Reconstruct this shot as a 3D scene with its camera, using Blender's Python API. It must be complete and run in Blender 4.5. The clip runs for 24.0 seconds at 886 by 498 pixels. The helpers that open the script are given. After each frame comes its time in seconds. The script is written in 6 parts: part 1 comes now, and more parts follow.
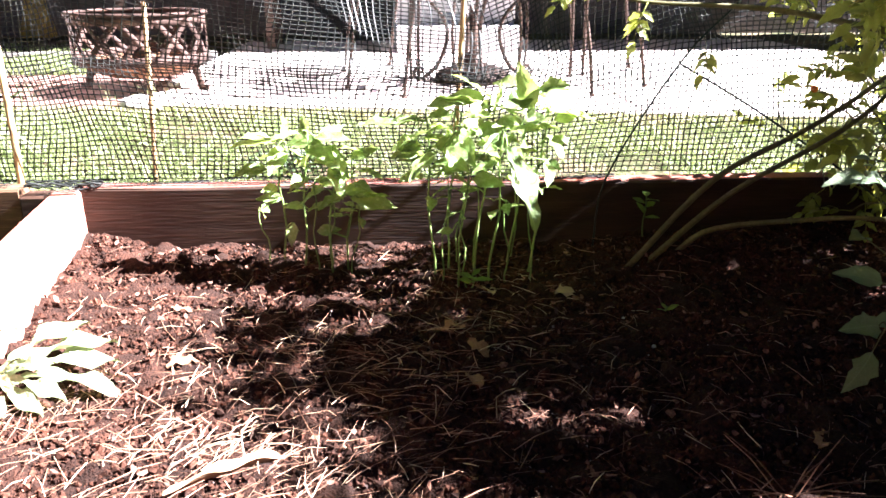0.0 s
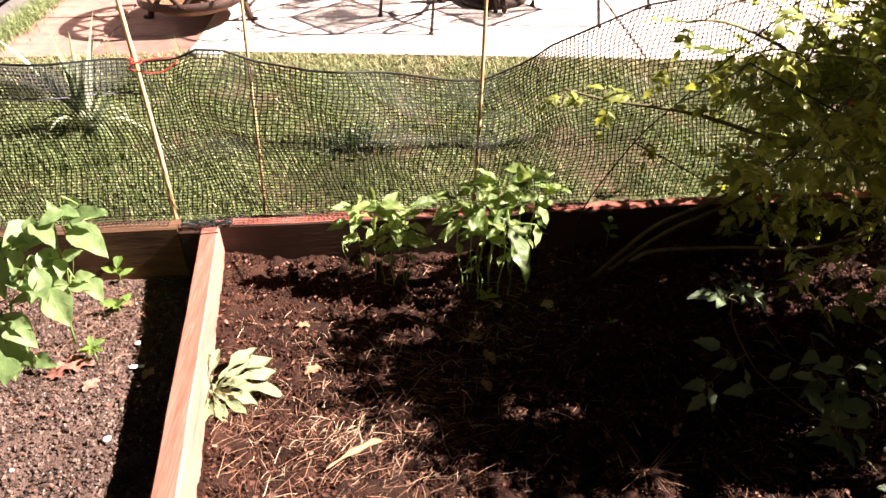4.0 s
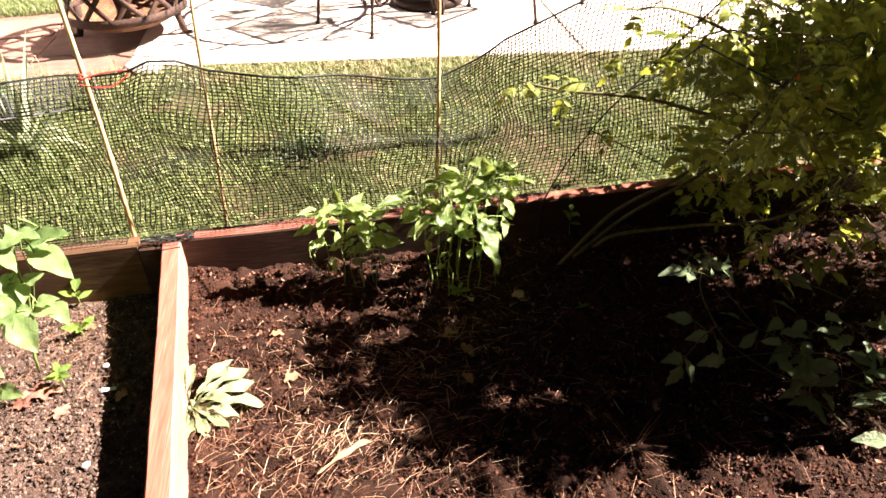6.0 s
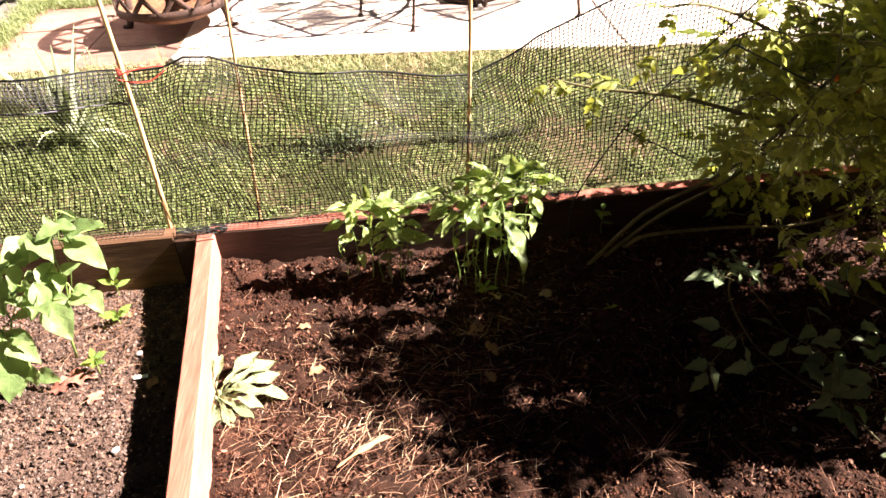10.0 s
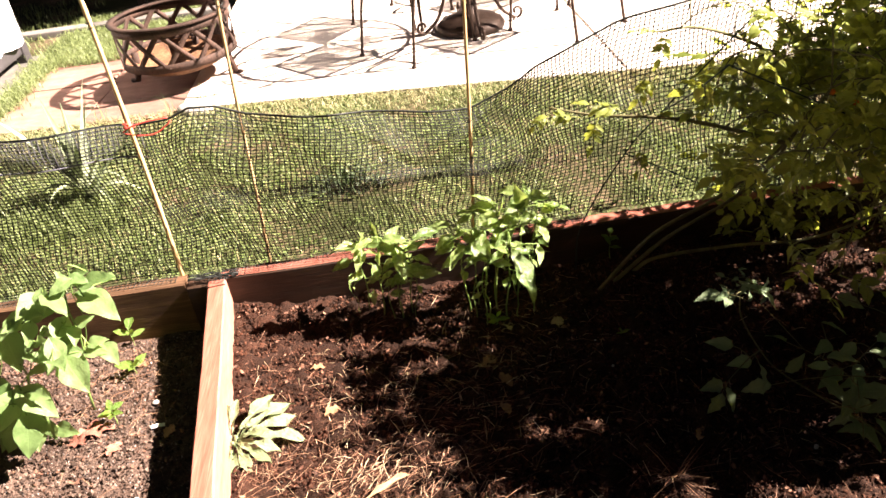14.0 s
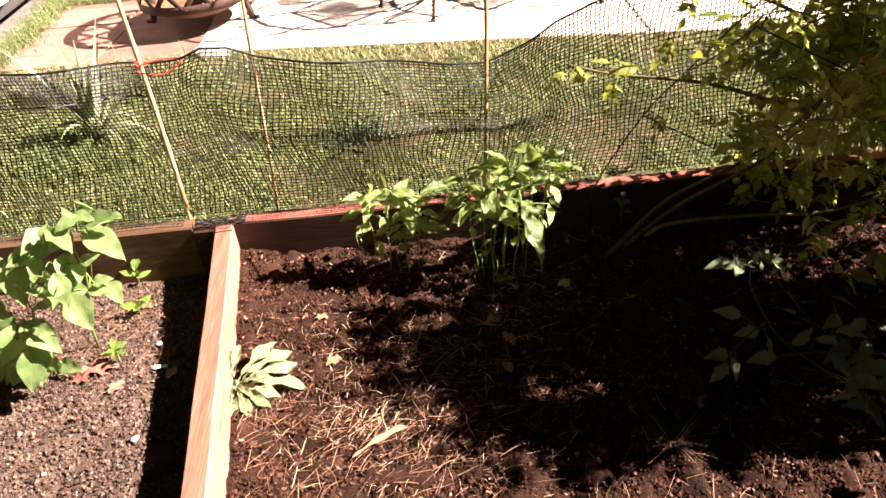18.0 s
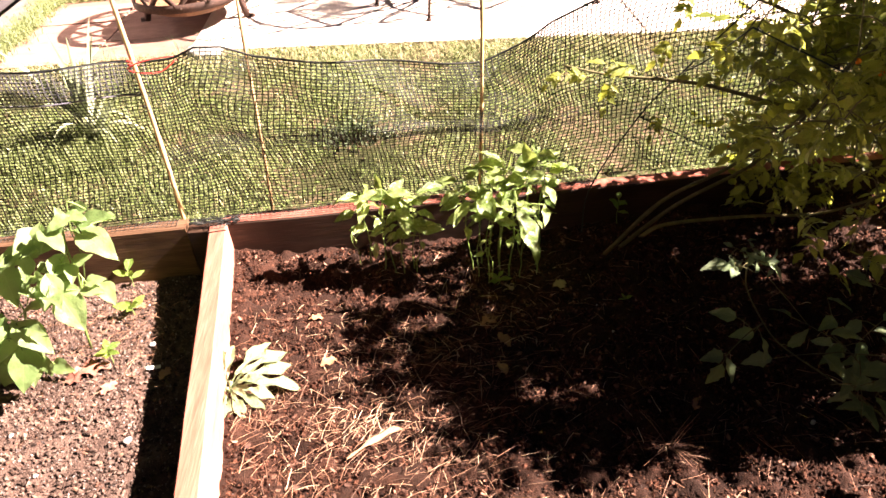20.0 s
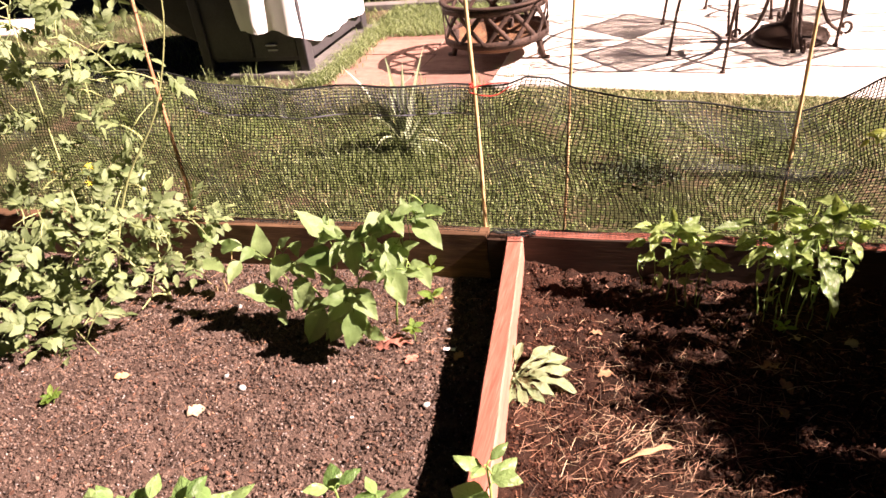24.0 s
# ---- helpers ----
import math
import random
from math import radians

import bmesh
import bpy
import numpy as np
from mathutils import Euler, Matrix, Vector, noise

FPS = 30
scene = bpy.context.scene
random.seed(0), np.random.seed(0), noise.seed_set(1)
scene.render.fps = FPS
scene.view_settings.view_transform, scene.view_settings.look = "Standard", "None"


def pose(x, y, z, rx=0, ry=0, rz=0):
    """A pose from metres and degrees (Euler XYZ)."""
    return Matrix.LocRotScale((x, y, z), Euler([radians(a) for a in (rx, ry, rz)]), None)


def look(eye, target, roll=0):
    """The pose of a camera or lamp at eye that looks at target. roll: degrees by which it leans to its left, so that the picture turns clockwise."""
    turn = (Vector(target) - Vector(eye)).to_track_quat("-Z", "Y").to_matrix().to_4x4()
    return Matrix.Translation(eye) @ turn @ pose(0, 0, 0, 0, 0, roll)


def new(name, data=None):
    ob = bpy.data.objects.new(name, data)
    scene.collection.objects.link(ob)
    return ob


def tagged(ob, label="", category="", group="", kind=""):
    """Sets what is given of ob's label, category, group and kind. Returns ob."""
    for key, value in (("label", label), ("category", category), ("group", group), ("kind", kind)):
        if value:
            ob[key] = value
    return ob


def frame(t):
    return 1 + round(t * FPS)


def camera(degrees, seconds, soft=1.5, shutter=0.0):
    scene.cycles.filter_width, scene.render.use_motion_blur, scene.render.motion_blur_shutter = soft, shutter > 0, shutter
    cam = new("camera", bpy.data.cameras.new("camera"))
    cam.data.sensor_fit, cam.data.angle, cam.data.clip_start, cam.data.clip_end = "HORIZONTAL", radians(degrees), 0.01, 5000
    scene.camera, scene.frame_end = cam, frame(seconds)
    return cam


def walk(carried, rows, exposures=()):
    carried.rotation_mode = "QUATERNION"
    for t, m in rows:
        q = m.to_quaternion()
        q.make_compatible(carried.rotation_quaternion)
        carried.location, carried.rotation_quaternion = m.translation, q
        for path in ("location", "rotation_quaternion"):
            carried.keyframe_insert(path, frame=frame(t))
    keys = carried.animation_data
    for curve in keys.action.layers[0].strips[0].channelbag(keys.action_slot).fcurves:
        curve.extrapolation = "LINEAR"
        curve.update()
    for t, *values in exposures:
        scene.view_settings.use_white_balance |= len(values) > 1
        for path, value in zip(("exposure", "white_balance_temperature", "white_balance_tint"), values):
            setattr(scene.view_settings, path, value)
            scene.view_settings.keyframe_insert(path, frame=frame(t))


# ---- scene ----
cam = camera(61.6, 24.0, soft=1.62)
PATH = [
    (0, (0.594, -1.399, 0.523), (0.72, 0.469, -0.18), 0.1),
    (0.5, (0.569, -1.414, 0.559), (0.746, 0.428, -0.202), 1.2),
    (1, (0.541, -1.468, 0.663), (0.849, 0.306, -0.207), 2.8),
    (1.5, (0.509, -1.548, 0.824), (0.836, 0.119, -0.231), 3.7),
    (2, (0.534, -1.6, 1.002), (0.592, 0.057, -0.117), -1.1),
    (2.5, (0.582, -1.669, 1.117), (0.492, -0.068, -0.078), -5.8),
    (3, (0.532, -1.707, 1.2), (0.674, -0.143, -0.039), 0.3),
    (3.5, (0.576, -1.725, 1.256), (0.649, -0.096, 0.098), -0.6),
    (5.5, (0.51, -1.771, 1.254), (0.575, -0.139, 0.1), -3.7),
    (6, (0.496, -1.756, 1.246), (0.7, -0.131, 0.098), -2.5),
    (6.5, (0.525, -1.747, 1.257), (0.778, -0.13, 0.108), -2.7),
    (7, (0.6, -1.755, 1.255), (0.605, -0.144, 0.071), -5.6),
    (7.5, (0.625, -1.771, 1.243), (0.525, -0.178, 0.037), -4.9),
    (8, (0.627, -1.766, 1.248), (0.491, -0.157, 0.07), -5.3),
    (8.5, (0.61, -1.761, 1.251), (0.511, -0.147, 0.074), -5.1),
    (9, (0.587, -1.756, 1.254), (0.574, -0.148, 0.065), -4.5),
    (9.5, (0.568, -1.752, 1.251), (0.601, -0.171, 0.027), -4.3),
    (10, (0.548, -1.751, 1.259), (0.624, -0.127, 0.095), -3.9),
    (10.5, (0.521, -1.75, 1.259), (0.71, -0.106, 0.135), -2.2),
    (11, (0.507, -1.755, 1.264), (0.733, -0.075, 0.202), -2.2),
    (11.5, (0.545, -1.752, 1.269), (0.668, -0.084, 0.172), -3.7),
    (13.5, (0.568, -1.761, 1.268), (0.6, -0.076, 0.19), -6.8),
    (14, (0.566, -1.756, 1.267), (0.612, -0.081, 0.175), -7.6),
    (14.5, (0.565, -1.752, 1.266), (0.634, -0.089, 0.156), -6.7),
    (15, (0.565, -1.749, 1.266), (0.642, -0.095, 0.144), -5.9),
    (15.5, (0.565, -1.746, 1.262), (0.563, -0.095, 0.134), -7.0),
    (16, (0.567, -1.739, 1.257), (0.566, -0.097, 0.114), -6.7),
    (16.5, (0.563, -1.74, 1.255), (0.539, -0.088, 0.128), -6.6),
    (17, (0.564, -1.745, 1.256), (0.523, -0.091, 0.132), -6.8),
    (17.5, (0.568, -1.747, 1.245), (0.568, -0.131, 0.066), -5.9),
    (19.5, (0.574, -1.742, 1.245), (0.575, -0.114, 0.084), -5.2),
    (20, (0.572, -1.739, 1.244), (0.588, -0.124, 0.065), -5.3),
    (20.5, (0.571, -1.739, 1.244), (0.613, -0.133, 0.053), -4.9),
    (21, (0.57, -1.739, 1.246), (0.63, -0.137, 0.051), -4.6),
    (21.5, (0.568, -1.742, 1.244), (0.611, -0.13, 0.061), -4.2),
    (22, (0.61, -1.762, 1.245), (0.616, -0.14, 0.075), -4.9),
    (22.5, (0.646, -1.8, 1.255), (0.359, -0.172, 0.128), -6.6),
    (23, (0.61, -1.835, 1.264), (0.022, -0.244, 0.204), -6.8),
    (23.5, (0.506, -1.876, 1.279), (-0.166, -0.288, 0.266), -7.4),
    (24, (0.423, -1.925, 1.284), (-0.154, -0.304, 0.264), -7.5),
]
EXPO = [(0, 4.4, 5500, 20), (1.0, 4.4, 5500, 18), (1.6, 4.08, 5700, 16), (2.0, 3.65, 6000, 14), (2.5, 3.1, 6500, 20), (3.0, 2.8, 6500, 24), (3.5, 2.75, 6500, 26), (5.5, 2.85, 6750, 20), (6.0, 3.1, 6750, 20), (6.5, 3.35, 6750, 20), (7.0, 3.45, 6850, 19), (7.6, 3.25, 6950, 22), (8.2, 2.65, 6950, 33), (9.2, 2.6, 6750, 34), (10.0, 3.15, 6750, 23), (11.0, 3.25, 6750, 19), (11.5, 3.25, 6750, 19), (14.0, 3.05, 6850, 19), (15.0, 2.92, 6850, 20), (17.0, 2.68, 6950, 22), (20.0, 3.43, 7050, 30), (22.0, 3.3, 7250, 27), (22.6, 2.45, 7450, 34), (23.1, 2.03, 7450, 36), (24.0, 2.45, 7150, 35)]
walk(cam, [(t, look(eye, target, roll)) for t, eye, target, roll in PATH], EXPO)

# ---------------------------------------------------------------- light
SUN_TO = Vector((0.31, -0.006, 0.255)).normalized()
sun_elev = math.asin(SUN_TO.z)
sun_az = math.atan2(SUN_TO.x, SUN_TO.y)
world = bpy.data.worlds.new("sky")
scene.world = world
world.use_nodes = True
wn = world.node_tree.nodes
sky = wn.new("ShaderNodeTexSky")
sky.sky_type = 'NISHITA'
sky.sun_disc = False
sky.sun_elevation = sun_elev
sky.sun_rotation = sun_az
sky.air_density = 0.02
sky.dust_density = 0.0
wn["Background"].inputs["Strength"].default_value = 0.05
world.node_tree.links.new(sky.outputs[0], wn["Background"].inputs["Color"])
sun_data = bpy.data.lights.new("sun", 'SUN')
sun_data.energy = 5.0
sun_data.angle = radians(0.55)
sun_data.color = (1.0, 0.91, 0.79)
sun_ob = new("sun", sun_data)
sun_ob.matrix_world = look(SUN_TO * 30, (0, 0, 0))


# ---------------------------------------------------------------- materials
def node_mat(name):
    m = bpy.data.materials.new(name)
    m.use_nodes = True
    nt = m.node_tree
    return m, nt, nt.nodes, nt.links, nt.nodes["Principled BSDF"]


def surface(name, cols, scale=8.0, rough=0.8, bump=0.3, fine=60.0, dist=0.004, metal=0.0, vary=0.12,
            island=False, stretch=(1, 1, 1), spec=0.3):
    """Two scales of noise over a colour ramp, with grain relief and a change from piece to piece."""
    m, nt, n, l, p = node_mat(name)
    tc = n.new("ShaderNodeTexCoord")
    mp = n.new("ShaderNodeMapping")
    mp.inputs["Scale"].default_value = stretch
    l.new(tc.outputs["Object"], mp.inputs[0])
    a = n.new("ShaderNodeTexNoise")
    a.inputs["Scale"].default_value = scale
    a.inputs["Detail"].default_value = 5
    b = n.new("ShaderNodeTexNoise")
    b.inputs["Scale"].default_value = fine
    b.inputs["Detail"].default_value = 3
    l.new(mp.outputs[0], a.inputs[0])
    l.new(mp.outputs[0], b.inputs[0])
    mx = n.new("ShaderNodeMath")
    mx.operation = 'MULTIPLY_ADD'
    l.new(b.outputs[0], mx.inputs[0])
    mx.inputs[1].default_value = 0.45
    add = n.new("ShaderNodeMath")
    add.operation = 'MULTIPLY'
    l.new(a.outputs[0], add.inputs[0])
    add.inputs[1].default_value = 0.55
    l.new(add.outputs[0], mx.inputs[2])
    r = n.new("ShaderNodeValToRGB")
    e = r.color_ramp.elements
    while len(e) < len(cols):
        e.new(0.5)
    for i, c in enumerate(cols):
        e[i].position = 0.3 + 0.4 * i / max(1, len(cols) - 1)
        e[i].color = (*c, 1)
    l.new(mx.outputs[0], r.inputs[0])
    if island:
        rnd = n.new("ShaderNodeNewGeometry").outputs["Random Per Island"]
    else:
        rnd = n.new("ShaderNodeObjectInfo").outputs["Random"]
    hs = n.new("ShaderNodeHueSaturation")
    mr = n.new("ShaderNodeMapRange")
    mr.inputs["To Min"].default_value = 1 - vary * 2
    mr.inputs["To Max"].default_value = 1 + vary * 2
    l.new(rnd, mr.inputs[0])
    l.new(mr.outputs[0], hs.inputs["Value"])
    l.new(r.outputs[0], hs.inputs["Color"])
    l.new(hs.outputs[0], p.inputs["Base Color"])
    p.inputs["Roughness"].default_value = rough
    p.inputs["Metallic"].default_value = metal
    p.inputs["Specular IOR Level"].default_value = spec
    if bump:
        bp = n.new("ShaderNodeBump")
        bp.inputs["Strength"].default_value = bump
        bp.inputs["Distance"].default_value = dist
        l.new(mx.outputs[0], bp.inputs["Height"])
        l.new(bp.outputs[0], p.inputs["Normal"])
    return m


def maths(n, l, op, a, b=None, c=None):
    """One step of node arithmetic; a, b and c are sockets or numbers."""
    m = n.new("ShaderNodeMath")
    m.operation = op
    for i, v in enumerate((a, b, c)):
        if isinstance(v, (int, float)):
            m.inputs[i].default_value = v
        elif v is not None:
            l.new(v, m.inputs[i])
    return m.outputs[0]


def leafy(name, dark, light, glow, rough=0.42, island=False, veins=True, thin=0.48, spec=0.45, spots=0.0, smooth=1.0):
    """A leaf: glossy skin, light that shines through, a pale midrib and side veins pressed into it."""
    m, nt, n, l, p = node_mat(name)
    if island:
        rnd = n.new("ShaderNodeNewGeometry").outputs["Random Per Island"]
    else:
        rnd = n.new("ShaderNodeObjectInfo").outputs["Random"]
    tc = n.new("ShaderNodeTexCoord")
    ns = n.new("ShaderNodeTexNoise")
    ns.inputs["Scale"].default_value = 5 if veins else 45
    ns.inputs["Detail"].default_value = 5
    l.new(tc.outputs["Object"], ns.inputs[0])
    fine = n.new("ShaderNodeTexNoise")
    fine.inputs["Scale"].default_value = 26 if veins else 220
    fine.inputs["Detail"].default_value = 3
    l.new(tc.outputs["Object"], fine.inputs[0])
    tone = maths(n, l, 'MULTIPLY_ADD', ns.outputs[0], 0.32 if veins else 0.6, maths(n, l, 'MULTIPLY_ADD', rnd, 0.6, 0.06 if veins else -0.08))
    tone = maths(n, l, 'MULTIPLY_ADD', fine.outputs[0], 0.2 if veins else 0.35, maths(n, l, 'SUBTRACT', tone, 0.1 if veins else 0.17))
    height = maths(n, l, 'MULTIPLY_ADD', fine.outputs[0], 0.35, ns.outputs[0])
    if veins:
        sep = n.new("ShaderNodeSeparateXYZ")
        l.new(tc.outputs["Generated"], sep.inputs[0])
        off = maths(n, l, 'ABSOLUTE', maths(n, l, 'SUBTRACT', sep.outputs[0], 0.5))
        along = maths(n, l, 'SUBTRACT', sep.outputs[1], maths(n, l, 'MULTIPLY', off, 0.9))
        wave = maths(n, l, 'SINE', maths(n, l, 'MULTIPLY', along, 44))
        side = maths(n, l, 'POWER', maths(n, l, 'MAXIMUM', wave, 0.0), 9)
        rib = maths(n, l, 'MAXIMUM', maths(n, l, 'SUBTRACT', 1.0, maths(n, l, 'MULTIPLY', off, 34)), 0.0)
        vein = maths(n, l, 'MAXIMUM', maths(n, l, 'MULTIPLY', side, 0.35), rib)
        tone = maths(n, l, 'MULTIPLY_ADD', vein, 0.24 * smooth, tone)
        height = maths(n, l, 'MULTIPLY_ADD', vein, -0.22, height)
    r = n.new("ShaderNodeValToRGB")
    r.color_ramp.elements[0].position = 0.12
    r.color_ramp.elements[1].position = 0.9
    r.color_ramp.elements[0].color = (*dark, 1)
    r.color_ramp.elements[1].color = (*light, 1)
    l.new(tone, r.inputs[0])
    skin = r.outputs[0]
    if spots:
        # dry brown flecks, on some leaves more than on others
        cut = n.new("ShaderNodeMapRange")
        cut.inputs["From Min"].default_value = 0.63
        cut.inputs["From Max"].default_value = 0.72
        cut.inputs["To Max"].default_value = spots
        l.new(maths(n, l, 'MULTIPLY_ADD', rnd, 0.16, maths(n, l, 'SUBTRACT', fine.outputs[0], 0.06)), cut.inputs[0])
        mc = n.new("ShaderNodeMix")
        mc.data_type = 'RGBA'
        l.new(cut.outputs[0], mc.inputs[0])
        l.new(skin, mc.inputs[6])
        mc.inputs[7].default_value = (0.24, 0.17, 0.09, 1)
        skin = mc.outputs[2]
    l.new(skin, p.inputs["Base Color"])
    l.new(maths(n, l, 'MULTIPLY_ADD', ns.outputs[0], 0.3, rough - 0.15), p.inputs["Roughness"])
    p.inputs["Specular IOR Level"].default_value = spec
    bp = n.new("ShaderNodeBump")
    bp.inputs["Strength"].default_value = 0.45 * smooth
    bp.inputs["Distance"].default_value = 0.06 if veins else 0.004
    l.new(height, bp.inputs["Height"])
    l.new(bp.outputs[0], p.inputs["Normal"])
    t = n.new("ShaderNodeBsdfTranslucent")
    gl = n.new("ShaderNodeHueSaturation")
    gl.inputs["Color"].default_value = (*glow, 1)
    l.new(maths(n, l, 'MULTIPLY_ADD', tone, 0.7, 0.45), gl.inputs["Value"])
    l.new(gl.outputs[0], t.inputs[0])
    mix = n.new("ShaderNodeMixShader")
    mix.inputs[0].default_value = thin
    l.new(p.outputs[0], mix.inputs[1])
    l.new(t.outputs[0], mix.inputs[2])
    l.new(mix.outputs[0], n["Material Output"].inputs["Surface"])
    return m


M_SOIL = surface("damp dark soil", [(0.0093, 0.0045, 0.0029), (0.026, 0.0115, 0.007), (0.078, 0.0325, 0.020)], 14, 0.95, 1.0, 330, 0.012, spec=0.15)
M_SOIL_L = surface("dry brown soil", [(0.030, 0.0185, 0.0145), (0.067, 0.0425, 0.033), (0.128, 0.085, 0.068)], 12, 0.95, 1.0, 330, 0.010, spec=0.15)
M_CLOD = surface("soil crumbs", [(0.010, 0.0046, 0.0029), (0.031, 0.0128, 0.0075), (0.096, 0.039, 0.0235)], 40, 0.95, 0.6, 220, 0.003, island=True, vary=0.32, spec=0.15)
M_CLOD_L = surface("light soil crumbs", [(0.028, 0.0185, 0.0145), (0.072, 0.047, 0.037), (0.18, 0.13, 0.103)], 40, 0.95, 0.6, 220, 0.003, island=True, vary=0.3, spec=0.15)
M_GRIT = surface("mixed grey grit", [(0.06, 0.045, 0.041), (0.15, 0.117, 0.106), (0.36, 0.31, 0.285)], 60, 0.8, 0.3, 220, 0.002, island=True, vary=0.4)
M_NEEDLE = surface("pine needles", [(0.085, 0.04, 0.024), (0.175, 0.092, 0.056), (0.31, 0.195, 0.125)], 30, 0.7, 0.2, 200, 0.001, island=True, vary=0.4)
M_STRAW = surface("pale straw", [(0.24, 0.165, 0.105), (0.38, 0.28, 0.18), (0.52, 0.41, 0.28)], 30, 0.7, 0.2, 200, 0.001, island=True, vary=0.25)
# shade on the board faces is put into this dark colour
M_BOARD = surface("shade-dark stained timber", [(0.013, 0.006, 0.0033), (0.026, 0.0122, 0.0066), (0.05, 0.0245, 0.0138)], 5, 0.7, 0.6, 40, 0.004, stretch=(0.35, 6, 6))
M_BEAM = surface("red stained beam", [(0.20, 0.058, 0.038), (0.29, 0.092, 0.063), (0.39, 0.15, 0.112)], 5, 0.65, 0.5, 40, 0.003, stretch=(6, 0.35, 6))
# paler copy of the beam red: sunlight put into the colour
M_BEAMSIDE = surface("sunlit red timber", [(0.24, 0.09, 0.062), (0.33, 0.145, 0.105), (0.43, 0.215, 0.165)], 5, 0.7, 0.5, 40, 0.003, stretch=(6, 0.35, 6))
M_CHIP = surface("litter chips", [(0.04, 0.018, 0.012), (0.105, 0.048, 0.031), (0.25, 0.14, 0.092)], 40, 0.8, 0.3, 200, 0.001, island=True, vary=0.4)
M_OLDBOARD = surface("weathered timber", [(0.04, 0.02, 0.01), (0.08, 0.041, 0.021), (0.15, 0.082, 0.046)], 5, 0.8, 0.6, 40, 0.004, stretch=(0.35, 6, 6))
M_NET = surface("black plastic net", [(0.012, 0.014, 0.013), (0.022, 0.025, 0.022)], 20, 0.5, 0, spec=0.35)
# lighter copy of the net: sun glint on the flap put into its grey
M_NETFLAP = surface("sun-glinting plastic net", [(0.03, 0.03, 0.034), (0.10, 0.10, 0.115)], 20, 0.4, 0, spec=0.5)
M_NETPALE = surface("sun-bleached net edge", [(0.16, 0.16, 0.2), (0.3, 0.3, 0.36)], 20, 0.45, 0, spec=0.5)
M_CANE = surface("bamboo cane", [(0.33, 0.21, 0.10), (0.50, 0.34, 0.17), (0.60, 0.44, 0.25)], 12, 0.55, 0.3, 90, 0.002, stretch=(1, 1, 0.2))
M_CANE_R = surface("reddish cane", [(0.22, 0.09, 0.05), (0.40, 0.20, 0.11), (0.5, 0.3, 0.18)], 12, 0.55, 0.3, 90, 0.002, stretch=(1, 1, 0.2))
M_RED = surface("red cord", [(0.42, 0.04, 0.03), (0.55, 0.08, 0.06)], 60, 0.6, 0.2, 300, 0.001)
M_LAWN = surface("lawn earth and thatch", [(0.015, 0.021, 0.008), (0.035, 0.038, 0.015), (0.17, 0.11, 0.08)], 3.0, 0.95, 0.8, 60, 0.01, spec=0.1)
M_GRASS = leafy("grass blades", (0.05, 0.078, 0.022), (0.24, 0.285, 0.12), (0.28, 0.35, 0.12), 0.5, True, False, 0.3)
M_CLOVER = leafy("small lawn leaves", (0.045, 0.075, 0.018), (0.17, 0.225, 0.075), (0.24, 0.31, 0.09), 0.6, True, False, 0.3, 0.2)
M_DARKWEED = leafy("dark weed leaf", (0.03, 0.052, 0.024), (0.085, 0.12, 0.052), (0.1, 0.15, 0.05), 0.5, True, False, 0.25)
M_DRYGRASS = surface("dry grass", [(0.17, 0.16, 0.07), (0.36, 0.33, 0.18)], 30, 0.8, 0, island=True, vary=0.25)
M_PATIO = surface("pale concrete", [(0.43, 0.37, 0.335), (0.52, 0.455, 0.415), (0.59, 0.53, 0.49)], 3, 0.85, 0.35, 70, 0.003, vary=0.02)
M_PAVER = surface("red clay pavers", [(0.13, 0.066, 0.05), (0.20, 0.105, 0.082), (0.29, 0.165, 0.135)], 6, 0.85, 0.4, 80, 0.003, vary=0.1)
M_JOINT = surface("sandy joint", [(0.16, 0.12, 0.09), (0.28, 0.22, 0.17)], 30, 0.95, 0.5, 150, 0.003)
M_RUST = surface("rusty steel", [(0.022, 0.013, 0.010), (0.045, 0.026, 0.02), (0.095, 0.052, 0.038)], 9, 0.8, 0.4, 90, 0.002, metal=0.2)
M_ASH = surface("ash and rust flakes", [(0.05, 0.028, 0.018), (0.15, 0.07, 0.035), (0.30, 0.17, 0.10)], 14, 0.95, 0.7, 90, 0.006)
M_IRON = surface("dark brown iron", [(0.03, 0.018, 0.013), (0.06, 0.036, 0.027)], 20, 0.5, 0.2, 120, 0.001, metal=0.4)
M_BLACK = surface("dark enamelled steel", [(0.03, 0.0265, 0.029), (0.062, 0.056, 0.061)], 7, 0.45, 0.15, 90, 0.002)
M_GREY = surface("grey cast concrete", [(0.10, 0.09, 0.085), (0.17, 0.155, 0.145)], 8, 0.9, 0.4, 80, 0.003)
M_CLOTH = surface("white cotton cloth", [(0.72, 0.70, 0.69), (0.82, 0.80, 0.79)], 10, 0.95, 0.3, 300, 0.002)
M_SIDING = surface("grey lap siding", [(0.20, 0.18, 0.17), (0.26, 0.235, 0.22)], 4, 0.7, 0.25, 50, 0.003, stretch=(0.3, 4, 4))
M_FOUND = surface("dark foundation wall", [(0.06, 0.05, 0.045), (0.1, 0.085, 0.078)], 6, 0.9, 0.5, 60, 0.006)
M_STEP = surface("light grey step concrete", [(0.42, 0.41, 0.41), (0.55, 0.54, 0.54)], 6, 0.85, 0.3, 60, 0.003)
M_BLUE = surface("blue cushion cloth", [(0.03, 0.14, 0.45), (0.06, 0.22, 0.6)], 14, 0.85, 0.3, 200, 0.002)
